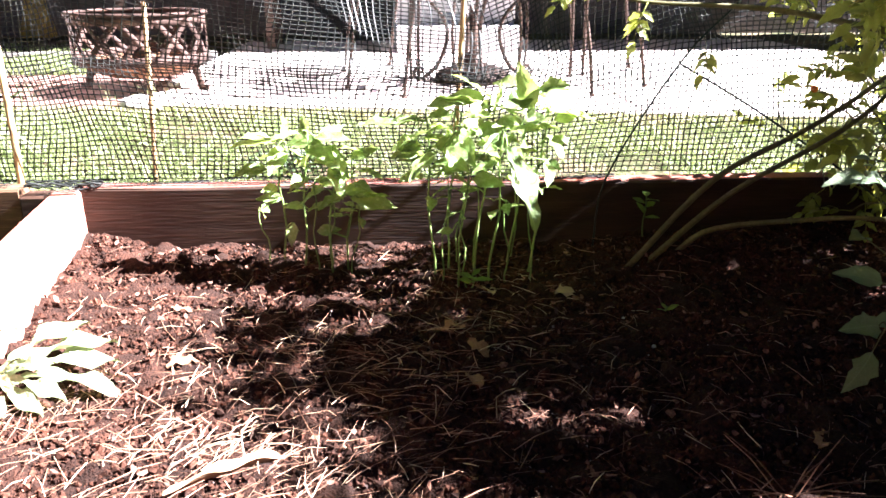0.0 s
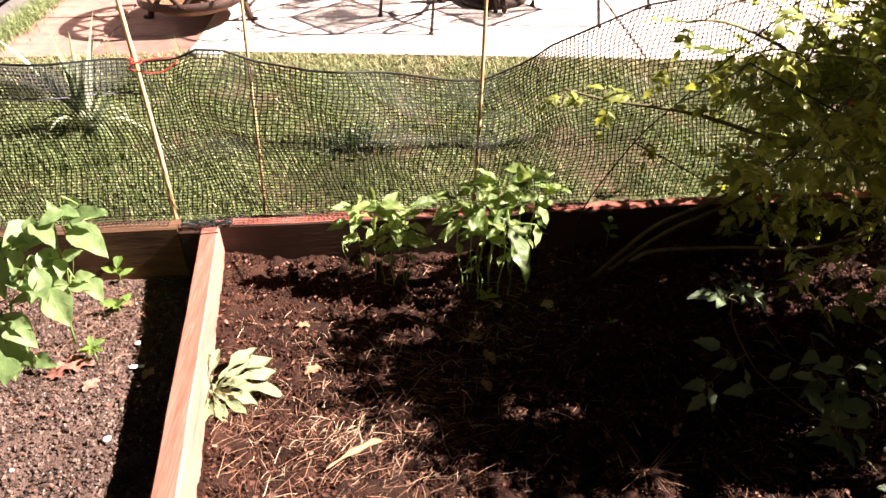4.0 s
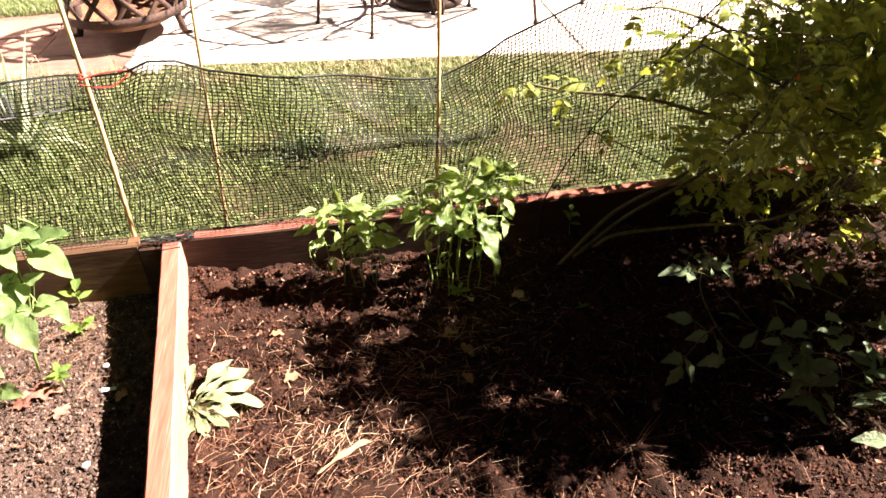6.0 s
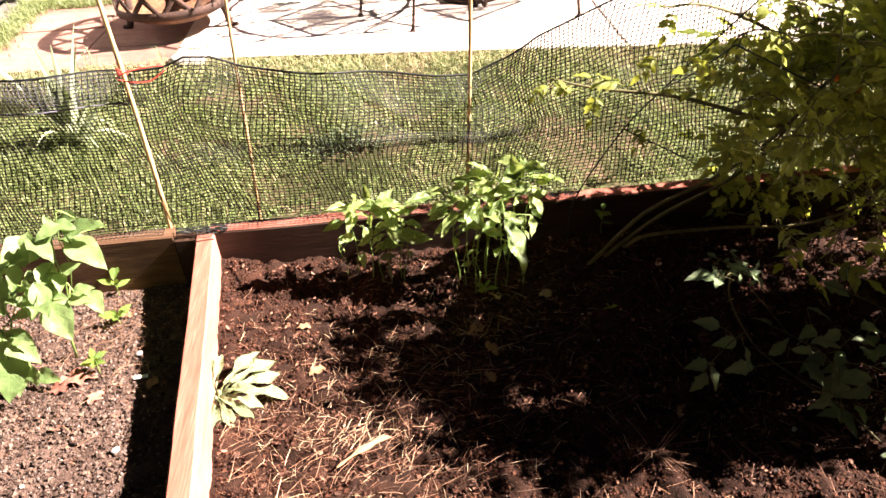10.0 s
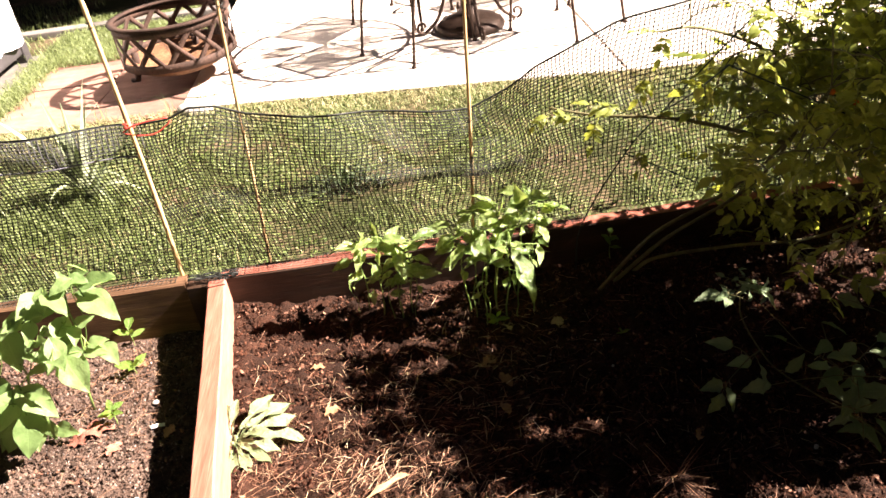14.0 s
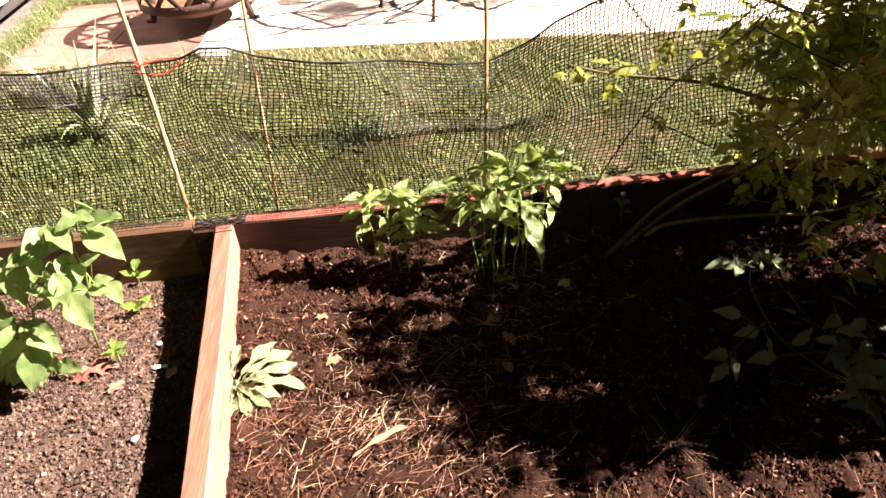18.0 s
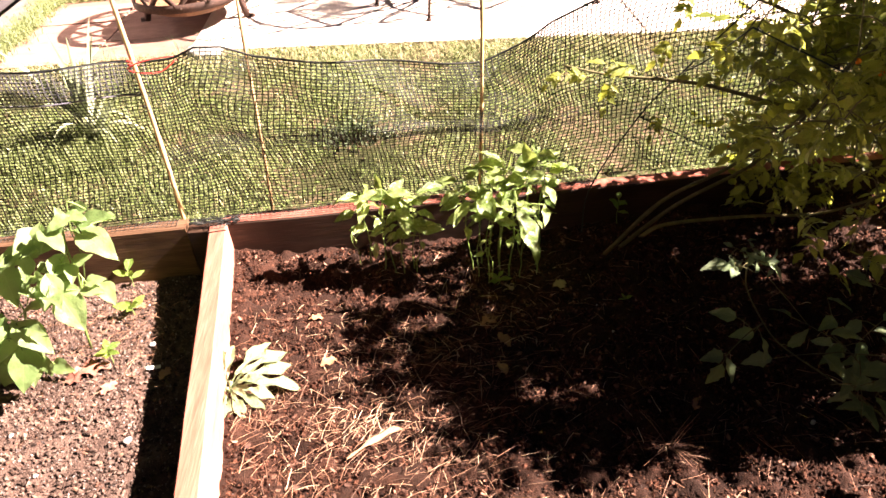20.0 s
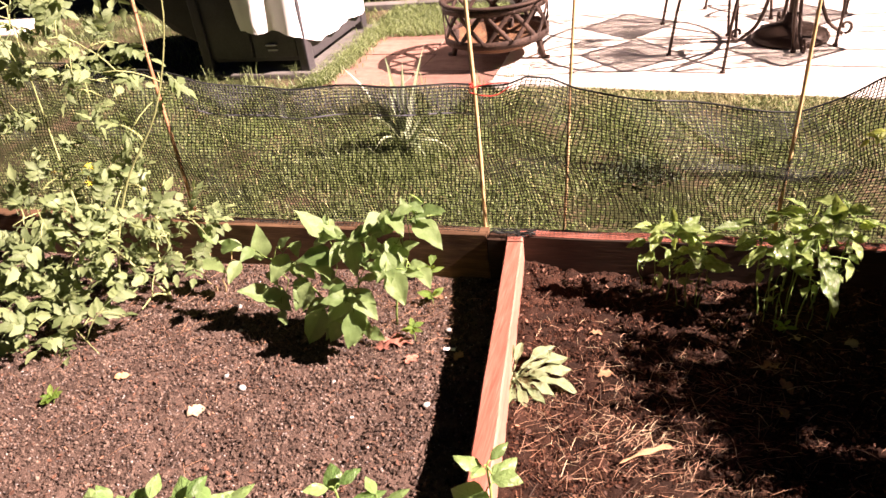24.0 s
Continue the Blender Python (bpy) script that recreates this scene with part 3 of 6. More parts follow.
# bowl
verts, faces = [], []
for j in range(9):
    t = j / 8
    for k in range(40):
        a = 2 * math.pi * k / 40
        r = (R_PIT - 0.006) * math.sin(t * math.pi / 2)
        verts.append((math.cos(a) * r, math.sin(a) * r, Z0 + 0.012 - 0.085 * (1 - math.sin(t * math.pi / 2) ** 3) + 0.07 * t * 0))
for j in range(8):
    for k in range(40):
        k2 = (k + 1) % 40
        faces.append((j * 40 + k, j * 40 + k2, (j + 1) * 40 + k2, (j + 1) * 40 + k))
child("bowl", raw("bowl", verts, faces, M_ASH), pit, None, "shallow bowl with rust flakes and ash")
for a in (-0.2, 1.45, 3.0):
    c, s = math.cos(a), math.sin(a)
    hb = Heap()
    hb.tube([(c * 0.25, s * 0.25, Z0 + 0.03), (c * 0.26, s * 0.26, 0.08), (c * 0.28, s * 0.28, 0.006)], [0.02, 0.019, 0.016], 8)
    hb.tube([(c * 0.27, s * 0.27, 0.008), (c * 0.315, s * 0.315, 0.008)], 0.011, 8)
    child("leg", hb.mesh("leg", M_RUST), pit)


# ---------------------------------------------------------------- table and chairs
def scroll(c, r, a0, turns, ax, az, n=16):
    """Points of a scroll round c in the plane of ax and az."""
    out = []
    for i in range(n):
        t = i / (n - 1)
        a = a0 + turns * 2 * math.pi * t
        rr = r * (1 - 0.75 * t)
        out.append(Vector(c) + ax * (math.cos(a) * rr) + az * (math.sin(a) * rr))
    return out


table = thing("patio_table", "dark iron patio table with lattice top and scroll legs", "table", (1.0, 2.4, 0))
hb = Heap()
TR, TZ = 0.50, 0.70
ringp = [(math.cos(a) * TR, math.sin(a) * TR, TZ) for a in [2 * math.pi * k / 48 for k in range(49)]]
hb.tube(ringp, 0.009, 6)
child("rim", hb.mesh("rim", M_IRON), table)
hb = Heap()
for d in (1, -1):
    for k in range(-2, 3):
        o = k * 0.17
        h = math.sqrt(max(0, TR * TR - o * o * 0.72)) * 0.98
        ang = d * radians(33)
        u = Vector((math.cos(ang), math.sin(ang), 0))
        w = Vector((-u.y, u.x, 0))
        oo = o * 0.85
        h = math.sqrt(max(0, TR * TR - oo * oo))
        hb.tube([u * -h + w * oo + Vector((0, 0, TZ)), u * h + w * oo + Vector((0, 0, TZ))], 0.0042, 5)
child("lattice", hb.mesh("lattice", M_IRON), table)
hb = Heap()
for k in range(-15, 16):
    o = k * 0.0125
    for ang in (radians(33), radians(-33)):
        u = Vector((math.cos(ang), math.sin(ang), 0))
        w = Vector((-u.y, u.x, 0))
        for cx, cy in ((-0.24, 0.0), (0.24, 0.0), (0.0, 0.2), (0.0, -0.2)):
            c0 = Vector((cx, cy, TZ - 0.006))
            if abs(o) < 0.09:
                hb.tube([c0 + u * -0.085 + w * o, c0 + u * 0.085 + w * o], 0.0026, 3)
child("mesh_infill", hb.mesh("mesh_infill", M_IRON), table, None, "fine mesh filling some lattice diamonds")
for k in range(4):
    a = radians(7 + 90 * k)
    ax, az = Vector((math.cos(a), math.sin(a), 0)), Vector((0, 0, 1))
    pts = spline([ax * 0.34 + az * TZ, ax * 0.32 + az * 0.5, ax * 0.14 + az * 0.28, ax * 0.17 + az * 0.1, ax * 0.26 + az * 0.012], 5)
    hb = Heap()
    hb.tube(pts, 0.010, 6)
    leg = child("leg", hb.mesh("leg", M_IRON), table)
    hb = Heap()
    hb.tube(scroll(ax * 0.27 + az * 0.05, 0.038, -math.pi / 2, 0.85, ax, az), 0.008, 6)
    child("scroll_foot", hb.mesh("scroll_foot", M_IRON), leg)

ub = thing("umbrella_base", "round dark iron umbrella base under the table", "umbrella base", (1.0, 2.4, 0))
prof = [(0.0, 0.0), (0.19, 0.0), (0.195, 0.02), (0.17, 0.05), (0.10, 0.075), (0.045, 0.09), (0.035, 0.13), (0.028, 0.14)]
verts, faces = [], []
for r, z in prof:
    for k in range(32):
        a = 2 * math.pi * k / 32
        rr = r * (1 + (0.03 * math.cos(8 * a) if 0.05 < r < 0.18 else 0))
        verts.append((math.cos(a) * rr, math.sin(a) * rr, z))
for j in range(len(prof) - 1):
    for k in range(32):
        k2 = (k + 1) % 32
        faces.append((j * 32 + k, j * 32 + k2, (j + 1) * 32 + k2, (j + 1) * 32 + k))
child("foot", raw("foot", verts, faces, M_IRON), ub)
tube("pole", [(0, 0, 0.1), (0, 0, 0.36)], 0.022, M_IRON, ub, 12)


def chair(at, face):
    """An iron patio chair: four legs, mesh seat, arched back with crossed bars and scrolls. It faces along +y before it is turned."""
    ch = thing("patio_chair", "dark brown wrought-iron patio chair", "chair", (*at, 0), "chairs round the patio table")
    ch.rotation_euler = (0, 0, math.atan2(-face[0], face[1]))
    W, D, S = 0.20, 0.20, 0.43
    for sx in (-1, 1):
        hb = Heap()
        hb.tube(spline([(sx * W, -D * 1.3, 0.0), (sx * W * 0.97, -D * 1.12, 0.22), (sx * W * 0.95, -D * 0.95, S), (sx * W * 0.98, -D * 1.35, 0.9)], 3), 0.0085, 6)
        hb.tube([(sx * W, -D * 1.3, 0.0), (sx * W, -D * 1.3, 0.012)], 0.014, 8)
        child("back_leg", hb.mesh("back_leg", M_IRON), ch)
        hb = Heap()
        hb.tube(spline([(sx * W, D, 0), (sx * W * 0.96, D * 0.94, 0.2), (sx * W, D, S), (sx * W * 1.1, D * 0.8, 0.62)], 3), 0.0085, 6)
        hb.tube([(sx * W, D, 0.0), (sx * W, D, 0.012)], 0.014, 8)
        child("front_leg", hb.mesh("front_leg", M_IRON), ch)
        hb = Heap()
        hb.tube(spline([(sx * W * 0.97, -D * 1.2, 0.66), (sx * W * 1.15, 0, 0.67), (sx * W * 1.12, D * 0.9, 0.62), (sx * W * 1.1, D * 1.0, 0.56)], 4), 0.009, 6)
        child("armrest", hb.mesh("armrest", M_IRON), ch)
    hb = Heap()
    fr = [(-W, -D, S), (W, -D, S), (W * 1.05, D, S), (-W * 1.05, D, S), (-W, -D, S)]
    hb.tube(fr, 0.009, 6)
    child("seat_frame", hb.mesh("seat_frame", M_IRON), ch)
    hb = Heap()
    for k in range(-31, 32):
        o = k * 0.009
        for d in (1, -1):
            u = Vector((0.707, 0.707 * d, 0))
            w = Vector((-u.y, u.x, 0))
            h = max(0.0, 0.283 - abs(o))
            if h > 0.01:
                c = Vector((0, 0, S - 0.004)) + w * o
                hb.tube([c - u * h, c + u * h], 0.0017, 3)
    child("seat_mesh", hb.mesh("seat_mesh", M_IRON), ch, None, "open diamond mesh seat")
    hb = Heap()

    def bp(x, z):
        return Vector((x, -D * 0.92 - (z - S) * 0.18, z))
    hb.tube([bp(W * math.cos(a), 0.86 + 0.09 * math.sin(a)) for a in [math.pi * i / 12 for i in range(13)]], 0.009, 6)
    for d in (1, -1):
        for o in (-0.13, 0.0, 0.13):
            hb.tube([bp(max(-W, min(W, o - d * 0.17)), 0.48), bp(max(-W, min(W, o + d * 0.17)), 0.86)], 0.0042, 5)
    hb.tube(scroll(bp(0, 0.66), 0.07, 0, 1.2, Vector((1, 0, 0)), Vector((0, -0.17, 0.98))), 0.006, 5)
    child("backrest", hb.mesh("backrest", M_IRON), ch, None, "arched back with crossed bars and a scroll")
    return ch


chair((0.71, 2.19), (0.757, 0.653))
chair((1.48, 2.22), (-0.61, 0.79))
chair((0.66, 2.78), (0.78, -0.62))
chair((1.62, 2.85), (-0.75, -0.66))

# ---------------------------------------------------------------- grill cart
grill = thing("grill_cart", "black grill cart draped with a white cloth", "grill", (-2.02, 2.49, 0))
grill.scale = (1, 1.36, 1)
bm = bmesh.new()
box(bm, (-0.42, -0.38, -0.05), (0.42, 0.40, 0.018), 0.01)
part("base_slab", bm, M_GREY, grill, "grey concrete base slab")
bm = bmesh.new()
box(bm, (-0.36, -0.33, 0.07), (0.35, 0.33, 0.62), 0.012)
part("cabinet", bm, M_BLACK, grill)
for x0, x1 in ((-0.34, -0.008), (0.008, 0.29)):
    bm = bmesh.new()
    box(bm, (x0, -0.342, 0.10), (x1, -0.328, 0.58), 0.006)
    door = part("door", bm, M_BLACK, grill)
bm = bmesh.new()
box(bm, (0.10, -0.36, 0.175), (0.17, -0.344, 0.185), 0.004)
part("handle", bm, M_STEP, door, "small pale handle bar")
bm = bmesh.new()
box(bm, (0.10, -0.346, 0.14), (0.165, -0.3425, 0.152), 0.001)
part("label_plate", bm, M_STEP, door, "small pale label plate")
for x in (-0.33, 0.33):
    for y in (-0.325, 0.325):
        bm = bmesh.new()
        box(bm, (x - 0.03, y - 0.03, 0.018), (x + 0.03, y + 0.03, 0.60), 0.006)
        part("leg", bm, M_BLACK, grill)
bm = bmesh.new()
bmesh.ops.create_uvsphere(bm, u_segments=24, v_segments=12, radius=0.33)
for v in bm.verts:
    v.co = Vector((v.co.x * 1.05, v.co.y * 1.0, 0.62 + max(0, v.co.z) * 1.2))
part("lid", bm, M_BLACK, grill)
# a black cover hangs over the side shelf in a slant
bm = bmesh.new()
sec = [(-0.80, 0.80), (-0.76, 0.50), (-0.58, 0.26), (-0.40, 0.16), (-0.37, 0.18), (-0.37, 0.84), (-0.6, 0.88)]
lo = [bm.verts.new((x, -0.30 + 0.03 * math.sin(z * 9), z)) for x, z in sec]
hi = [bm.verts.new((x, 0.28, z)) for x, z in sec]
bm.faces.new(lo)
bm.faces.new(hi[::-1])
for k in range(len(sec)):
    k2 = (k + 1) % len(sec)
    bm.faces.new((lo[k2], lo[k], hi[k], hi[k2]))
part("side_cover", bm, M_BLACK, grill, "black cover hanging over the side shelf", smooth=False)
cv, cf = [], []
NA, NR = 72, 16
for j in range(NR + 1):
    t = j / NR
    for k in range(NA):
        a = 2 * math.pi * k / NA
        ca, sa = math.cos(a), math.sin(a)
        sq = 1 / max(abs(ca) ** 6 + abs(sa) ** 6, 0.02) ** (1 / 6)
        r = (0.375 * min(1, t / 0.5) ** 0.7 if t < 0.5 else 0.375) * sq
        hem = 0.275 + 0.012 * math.sin(7 * a + 1)
        if ca > 0.45:
            hem -= 0.12 * min(1, (ca - 0.45) * 2.5)
        if ca < -0.15:
            hem += 0.52 * min(1, (-ca - 0.15) * 4)
        z = 1.04 - 0.16 * min(1, t / 0.5) ** 2 if t < 0.5 else 0.88 + (hem - 0.88) * (t - 0.5) / 0.5
        d = max(0, t - 0.45) / 0.55
        ruff = 0.026 * d * math.sin(9 * a + 2 * t) + 0.012 * d * math.sin(17 * a + 5 * t) + 0.012 * noise.noise((ca * 4, sa * 4, z * 7))
        cv.append((ca * (r + ruff + 0.012) + (0.02 if ca < 0 else 0), sa * (r + ruff + 0.012), z + 0.012 * noise.noise((ca * 5, sa * 5, 3 + t * 4))))
for j in range(NR):
    for k in range(NA):
        k2 = (k + 1) % NA
        cf.append((j * NA + k, j * NA + k2, (j + 1) * NA + k2, (j + 1) * NA + k))
child("cloth", raw("cloth", cv, cf, M_CLOTH), grill, None, "white cloth hanging in folds")


# ---------------------------------------------------------------- the raised beds
BT = 0.132


def plank(name, a, b, th, z0, z1, material, label, seed, top=None, side=None):
    """A sawn board on edge between two points, with slightly uneven edges."""
    a, b = Vector((*a, 0)), Vector((*b, 0))
    d = (b - a)
    L = d.length
    d.normalize()
    nrm = Vector((-d.y, d.x, 0))
    n = max(6, int(L / 0.06))
    verts, faces = [], []
    ch = 0.004
    prof = [(-1, 0, 1, 0), (-1, 1, 0, -ch), (-1, 1, ch, 0), (1, 1, -ch, 0), (1, 1, 0, -ch), (1, 0, -1, 0)]
    for i in range(n + 1):
        u = L * i / n
        w1 = 0.0022 * noise.noise((u * 6, seed, 0.3))
        w2 = 0.0030 * noise.noise((u * 4, seed, 5.3))
        for s, high, off, dz in prof:
            zz = (z1 + dz + w2) if high else z0
            o = s * th / 2 + (off if abs(off) < 0.5 else 0) + w1
            p = a + d * u + nrm * o
            verts.append((p.x, p.y, zz))
    m = len(prof)
    for i in range(n):
        for k in range(m):
            k2 = (k + 1) % m
            faces.append((i * m + k, i * m + k2, (i + 1) * m + k2, (i + 1) * m + k))
    faces.append(tuple(range(m)))
    faces.append(tuple(n * m + k for k in range(m - 1, -1, -1)))
    me = raw(name, verts, faces, material, False)
    bm = bmesh.new()
    bm.from_mesh(me)
    bmesh.ops.recalc_face_normals(bm, faces=bm.faces)
    for m2 in (top, side):
        me.materials.append(m2 or material)
    for f in bm.faces:
        f.normal_update()
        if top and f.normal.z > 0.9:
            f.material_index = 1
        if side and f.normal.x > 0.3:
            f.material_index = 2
    bm.to_mesh(me)
    bm.free()
    return tagged(new(name, me), label, "board", "boards of the raised beds")


# shade is in this red board's colour: dark front, redder sunlit top
plank("bed_board", (-0.015, 0.025), (2.4, 0.025), 0.05, -0.06, BT, M_BOARD, "red-stained timber back board, front darkened for shade", 1.0, M_BEAM)
plank("bed_board", (-2.4, 0.025), (-0.115, 0.025), 0.05, -0.08, BT + 0.001, M_OLDBOARD, "weathered brown timber back board with a split end", 2.0)
plank("bed_board", (-0.112, 0.022), (-0.018, 0.022), 0.05, -0.08, BT - 0.012, M_BOARD, "short notched timber block at the bed corner", 6.0)
# the face towards the sun gets the paler, light-painted red
divider = plank("divider_board", (beam_x(-0.001), -0.001), (beam_x(-1.3), -1.3), 0.05, -0.06, BT, M_BEAM, "salmon-red stained timber divider, sun side painted paler", 3.0, None, M_BEAMSIDE)
bm = bmesh.new()
box(bm, (-0.0255, -0.0015, 0), (0.0255, 0.0015, 0.0035), 0.0004)
part("saw_mark", bm, M_BOARD, divider, "dark saw line across the top", pose(beam_x(-0.033), -0.033, BT - 0.0012, 0, 0, 6))
plank("bed_board", (beam_x(-1.3) - 0.01, -1.33), (2.4, -1.33), 0.05, -0.06, BT, M_BOARD, "red-shade-dark stained timber front board", 4.0)
plank("bed_board", (-2.4, -1.33), (beam_x(-1.3) - 0.014, -1.33), 0.05, -0.06, BT, M_BOARD, "red-shade-dark stained timber front board", 5.0)
plank("bed_board", (2.43, 0.05), (2.43, -1.355), 0.05, -0.06, BT, M_BOARD, "red-shade-dark stained timber end board", 7.0)
plank("bed_board", (-2.43, -1.355), (-2.43, 0.05), 0.05, -0.06, BT, M_BOARD, "red-shade-dark stained timber end board", 8.0)

tagged(new("soil_bed", raw("soil", *sheet(soil_right, 0.0, 2.41, -1.31, 0.004, 0.0105, 0.016, 2.0, lambda x, y: x < beam_x(y)), M_SOIL)),
                    "dark crumbly damp soil of the planting bed", "soil", kind="stuff")
tagged(new("soil_bed", raw("soil", *sheet(soil_left, -2.41, 0.17, -1.31, 0.004, 0.0115, 0.007, 7.0, lambda x, y: x > beam_x(y)), M_SOIL_L)),
                   "dry brown gritty soil of the planting bed", "soil", kind="stuff")

# crumbs and clods
def lump(rg):
    """A rough eight-sided crumb of unit size."""
    v = [Vector(p) for p in ((1, 0, 0), (-1, 0, 0), (0, 1, 0), (0, -1, 0), (0, 0, 1), (0, 0, -1))]
    v = [p * rg.uniform(0.6, 1.15) + Vector((rg.uniform(-0.2, 0.2), rg.uniform(-0.2, 0.2), rg.uniform(-0.2, 0.2))) for p in v]
    f = [(0, 2, 4), (2, 1, 4), (1, 3, 4), (3, 0, 4), (2, 0, 5), (1, 2, 5), (3, 1, 5), (0, 3, 5)]
    return v, f


def crumbs(name, n, x0, x1, y0, y1, height, material, label, small, big, seed, inside):
    rg = random.Random(seed)
    hp = Heap()
    for i in range(n):
        x, y = rg.uniform(x0, x1), rg.uniform(y0, y1)
        if not inside(x, y):
            continue
        s = small + (big - small) * rg.random() ** 3.5
        v, f = lump(rg)
        e = Euler((rg.uniform(0, 6), rg.uniform(0, 6), rg.uniform(0, 6))).to_matrix()
        c = Vector((x, y, height(x, y) + s * 0.25 + 0.003))
        hp.add([c + e @ (p * s) for p in v], f)
    return tagged(new(name, hp.mesh(name, material, False)), label, "soil", kind="stuff")


in_right = lambda x, y: x > beam_x(y) + 0.035
in_left = lambda x, y: x < beam_x(y) - 0.035
crumbs("soil_crumbs", 105000, 0.0, 1.9, -1.1, -0.01, soil_right, M_CLOD, "dark crumbs and clods of soil", 0.0012, 0.0075, 11, in_right)
crumbs("soil_crumbs", 80000, -1.9, 0.1, -1.2, -0.01, soil_left, M_CLOD_L, "brown crumbs and grit on dry soil", 0.001, 0.0075, 12, in_left)

crumbs("soil_grit", 16000, -1.9, 0.1, -1.2, -0.01, soil_left, M_GRIT, "small mixed stones and grit on dry soil", 0.0012, 0.0045, 13, in_left)
crumbs("soil_grit", 1500, 0.0, 1.9, -1.1, -0.01, soil_right, M_GRIT, "scattered small grit on dark soil", 0.001, 0.003, 14, in_right)


def needles(name, n, spots, height, material, label, seed, inside, lmin=0.03, lmax=0.09, r=0.0007):
    """Fallen needles and straws, scattered round spots (x, y, spread, share)."""
    rg = random.Random(seed)
    hp = Heap()
    tot = sum(s[3] for s in spots)
    for i in range(n):
        k = rg.uniform(0, tot)
        for sp in spots:
            k -= sp[3]
            if k <= 0:
                break
        x, y = rg.gauss(sp[0], sp[2]), rg.gauss(sp[1], sp[2] * 0.8)
        if not inside(x, y) or y > -0.015 or y < -1.28:
            continue
        L = rg.uniform(lmin, lmax)
        a = rg.gauss(sp[4], 0.4) if len(sp) > 4 else rg.uniform(0, 2 * math.pi)
        d = Vector((math.cos(a), math.sin(a), 0))
        z = height(x, y) + rg.uniform(0.004, 0.018)
        up = rg.gauss(0, 0.10) + 0.04
        c = Vector((x, y, z))
        k = Vector((-d.y, d.x, 0)) * rg.gauss(0, 0.02) * L
        p0, p2 = c - d * L / 2, c + d * L / 2 + Vector((0, 0, up * L))
        if not (inside(p0.x, p0.y) and inside(p2.x, p2.y)) or max(p0.y, p2.y) > -0.005:
            continue
        rr = r * rg.uniform(0.7, 1.6)
        hp.tube([p0, c + k + Vector((0, 0, 0.003)), p2], [rr, rr, rr * 0.5], 3)
    return tagged(new(name, hp.mesh(name, material, False)), label, "pine needles", kind="stuff")


needles("pine_needles", 1750, [(0.13, -0.62, 0.06, 0.9, 0.7), (0.18, -0.56, 0.06, 0.6), (0.36, -0.68, 0.09, 0.9, 0.95), (0.33, -0.80, 0.14, 1.8), (0.5, -0.72, 0.12, 1.9, 0.3), (0.62, -0.5, 0.14, 1.7, -0.4), (0.5, -0.42, 0.12, 1.2), (0.42, -0.55, 0.25, 2.6), (0.75, -0.75, 0.35, 3.2), (0.7, -0.3, 0.2, 1.8), (0.45, -0.3, 0.25, 2.0), (1.1, -0.88, 0.2, 1.2), (1.4, -0.4, 0.35, 2.4), (1.4, -0.85, 0.2, 1.4), (0.3, -0.95, 0.25, 1.6)],
        soil_right, M_NEEDLE, "fallen reddish pine needles on dark soil", 21, in_right, 0.015, 0.07, 0.0005)
needles("pale_straws", 650, [(0.3, -0.6, 0.16, 3), (0.40, -0.64, 0.05, 0.7, 0.95), (0.55, -0.6, 0.22, 3), (0.75, -0.95, 0.25, 1.4), (0.75, -0.28, 0.12, 1.6), (0.45, -0.25, 0.2, 1.2), (1.5, -0.7, 0.3, 1.6)],
        soil_right, M_STRAW, "pale straws and bleached needles on soil", 22, in_right, 0.008, 0.05, 0.0005)


def chips(name, n, x0, x1, y0, y1, height, label, seed, inside):
    """Flat curled scraps of bark and leaf, lying on the soil."""
    rg = random.Random(seed)
    hp = Heap()
    for i in range(n):
        x, y = rg.uniform(x0, x1), rg.uniform(y0, y1)
        if not inside(x, y):
            continue
        s = 0.0016 + 0.0065 * rg.random() ** 3
        e = Euler((rg.gauss(0, 0.5), rg.gauss(0, 0.5), rg.uniform(0, 6.3))).to_matrix()
        c = Vector((x, y, height(x, y) + rg.uniform(0.004, 0.012)))
        w = rg.uniform(0.25, 0.7)
        pts = [(-1, -w * 0.6, 0.15), (-0.3, -w, 0), (0.5, -w * 0.8, 0), (1, 0.1, 0.3), (0.3, w, 0.05), (-0.7, w * 0.7, 0.1)]
        hp.add([c + e @ (Vector(p) * s * rg.uniform(0.8, 1.2)) for p in pts], [(0, 1, 4, 5), (1, 2, 3, 4)])
    return tagged(new(name, hp.mesh(name, M_CHIP, False)), label, "litter", kind="stuff")


chips("soil_litter", 9000, 0.0, 1.9, -1.1, -0.01, soil_right, "scraps of bark, straw and dead leaf on dark soil", 41, in_right)
chips("soil_litter", 6500, -1.9, 0.1, -1.1, -0.01, soil_left, "scraps of bark and dead leaf on dry soil", 42, in_left)
needles("pine_needles", 800, [(-0.25, -0.2, 0.14, 2), (-0.85, -0.3, 0.25, 2), (-0.6, -0.75, 0.4, 1), (-1.2, -0.5, 0.3, 1)],
        soil_left, M_NEEDLE, "fallen brown needles on dry soil", 23, in_left, 0.02, 0.07, 0.0005)

rb = random.Random(27)
bx, by = 1.0, -0.78
bundle = Heap()
for i in range(22):
    a = rb.uniform(0, 6.28)
    d = Vector((math.cos(a), math.sin(a), rb.uniform(0.05, 0.9))).normalized() * rb.uniform(0.06, 0.11)
    p = Vector((bx + rb.gauss(0, 0.008), by + rb.gauss(0, 0.008), soil_right(bx, by) + 0.006))
    bundle.tube([p, p + d * 0.5 + Vector((0, 0, 0.006)), p + d], [0.0009, 0.0008, 0.0005], 3)
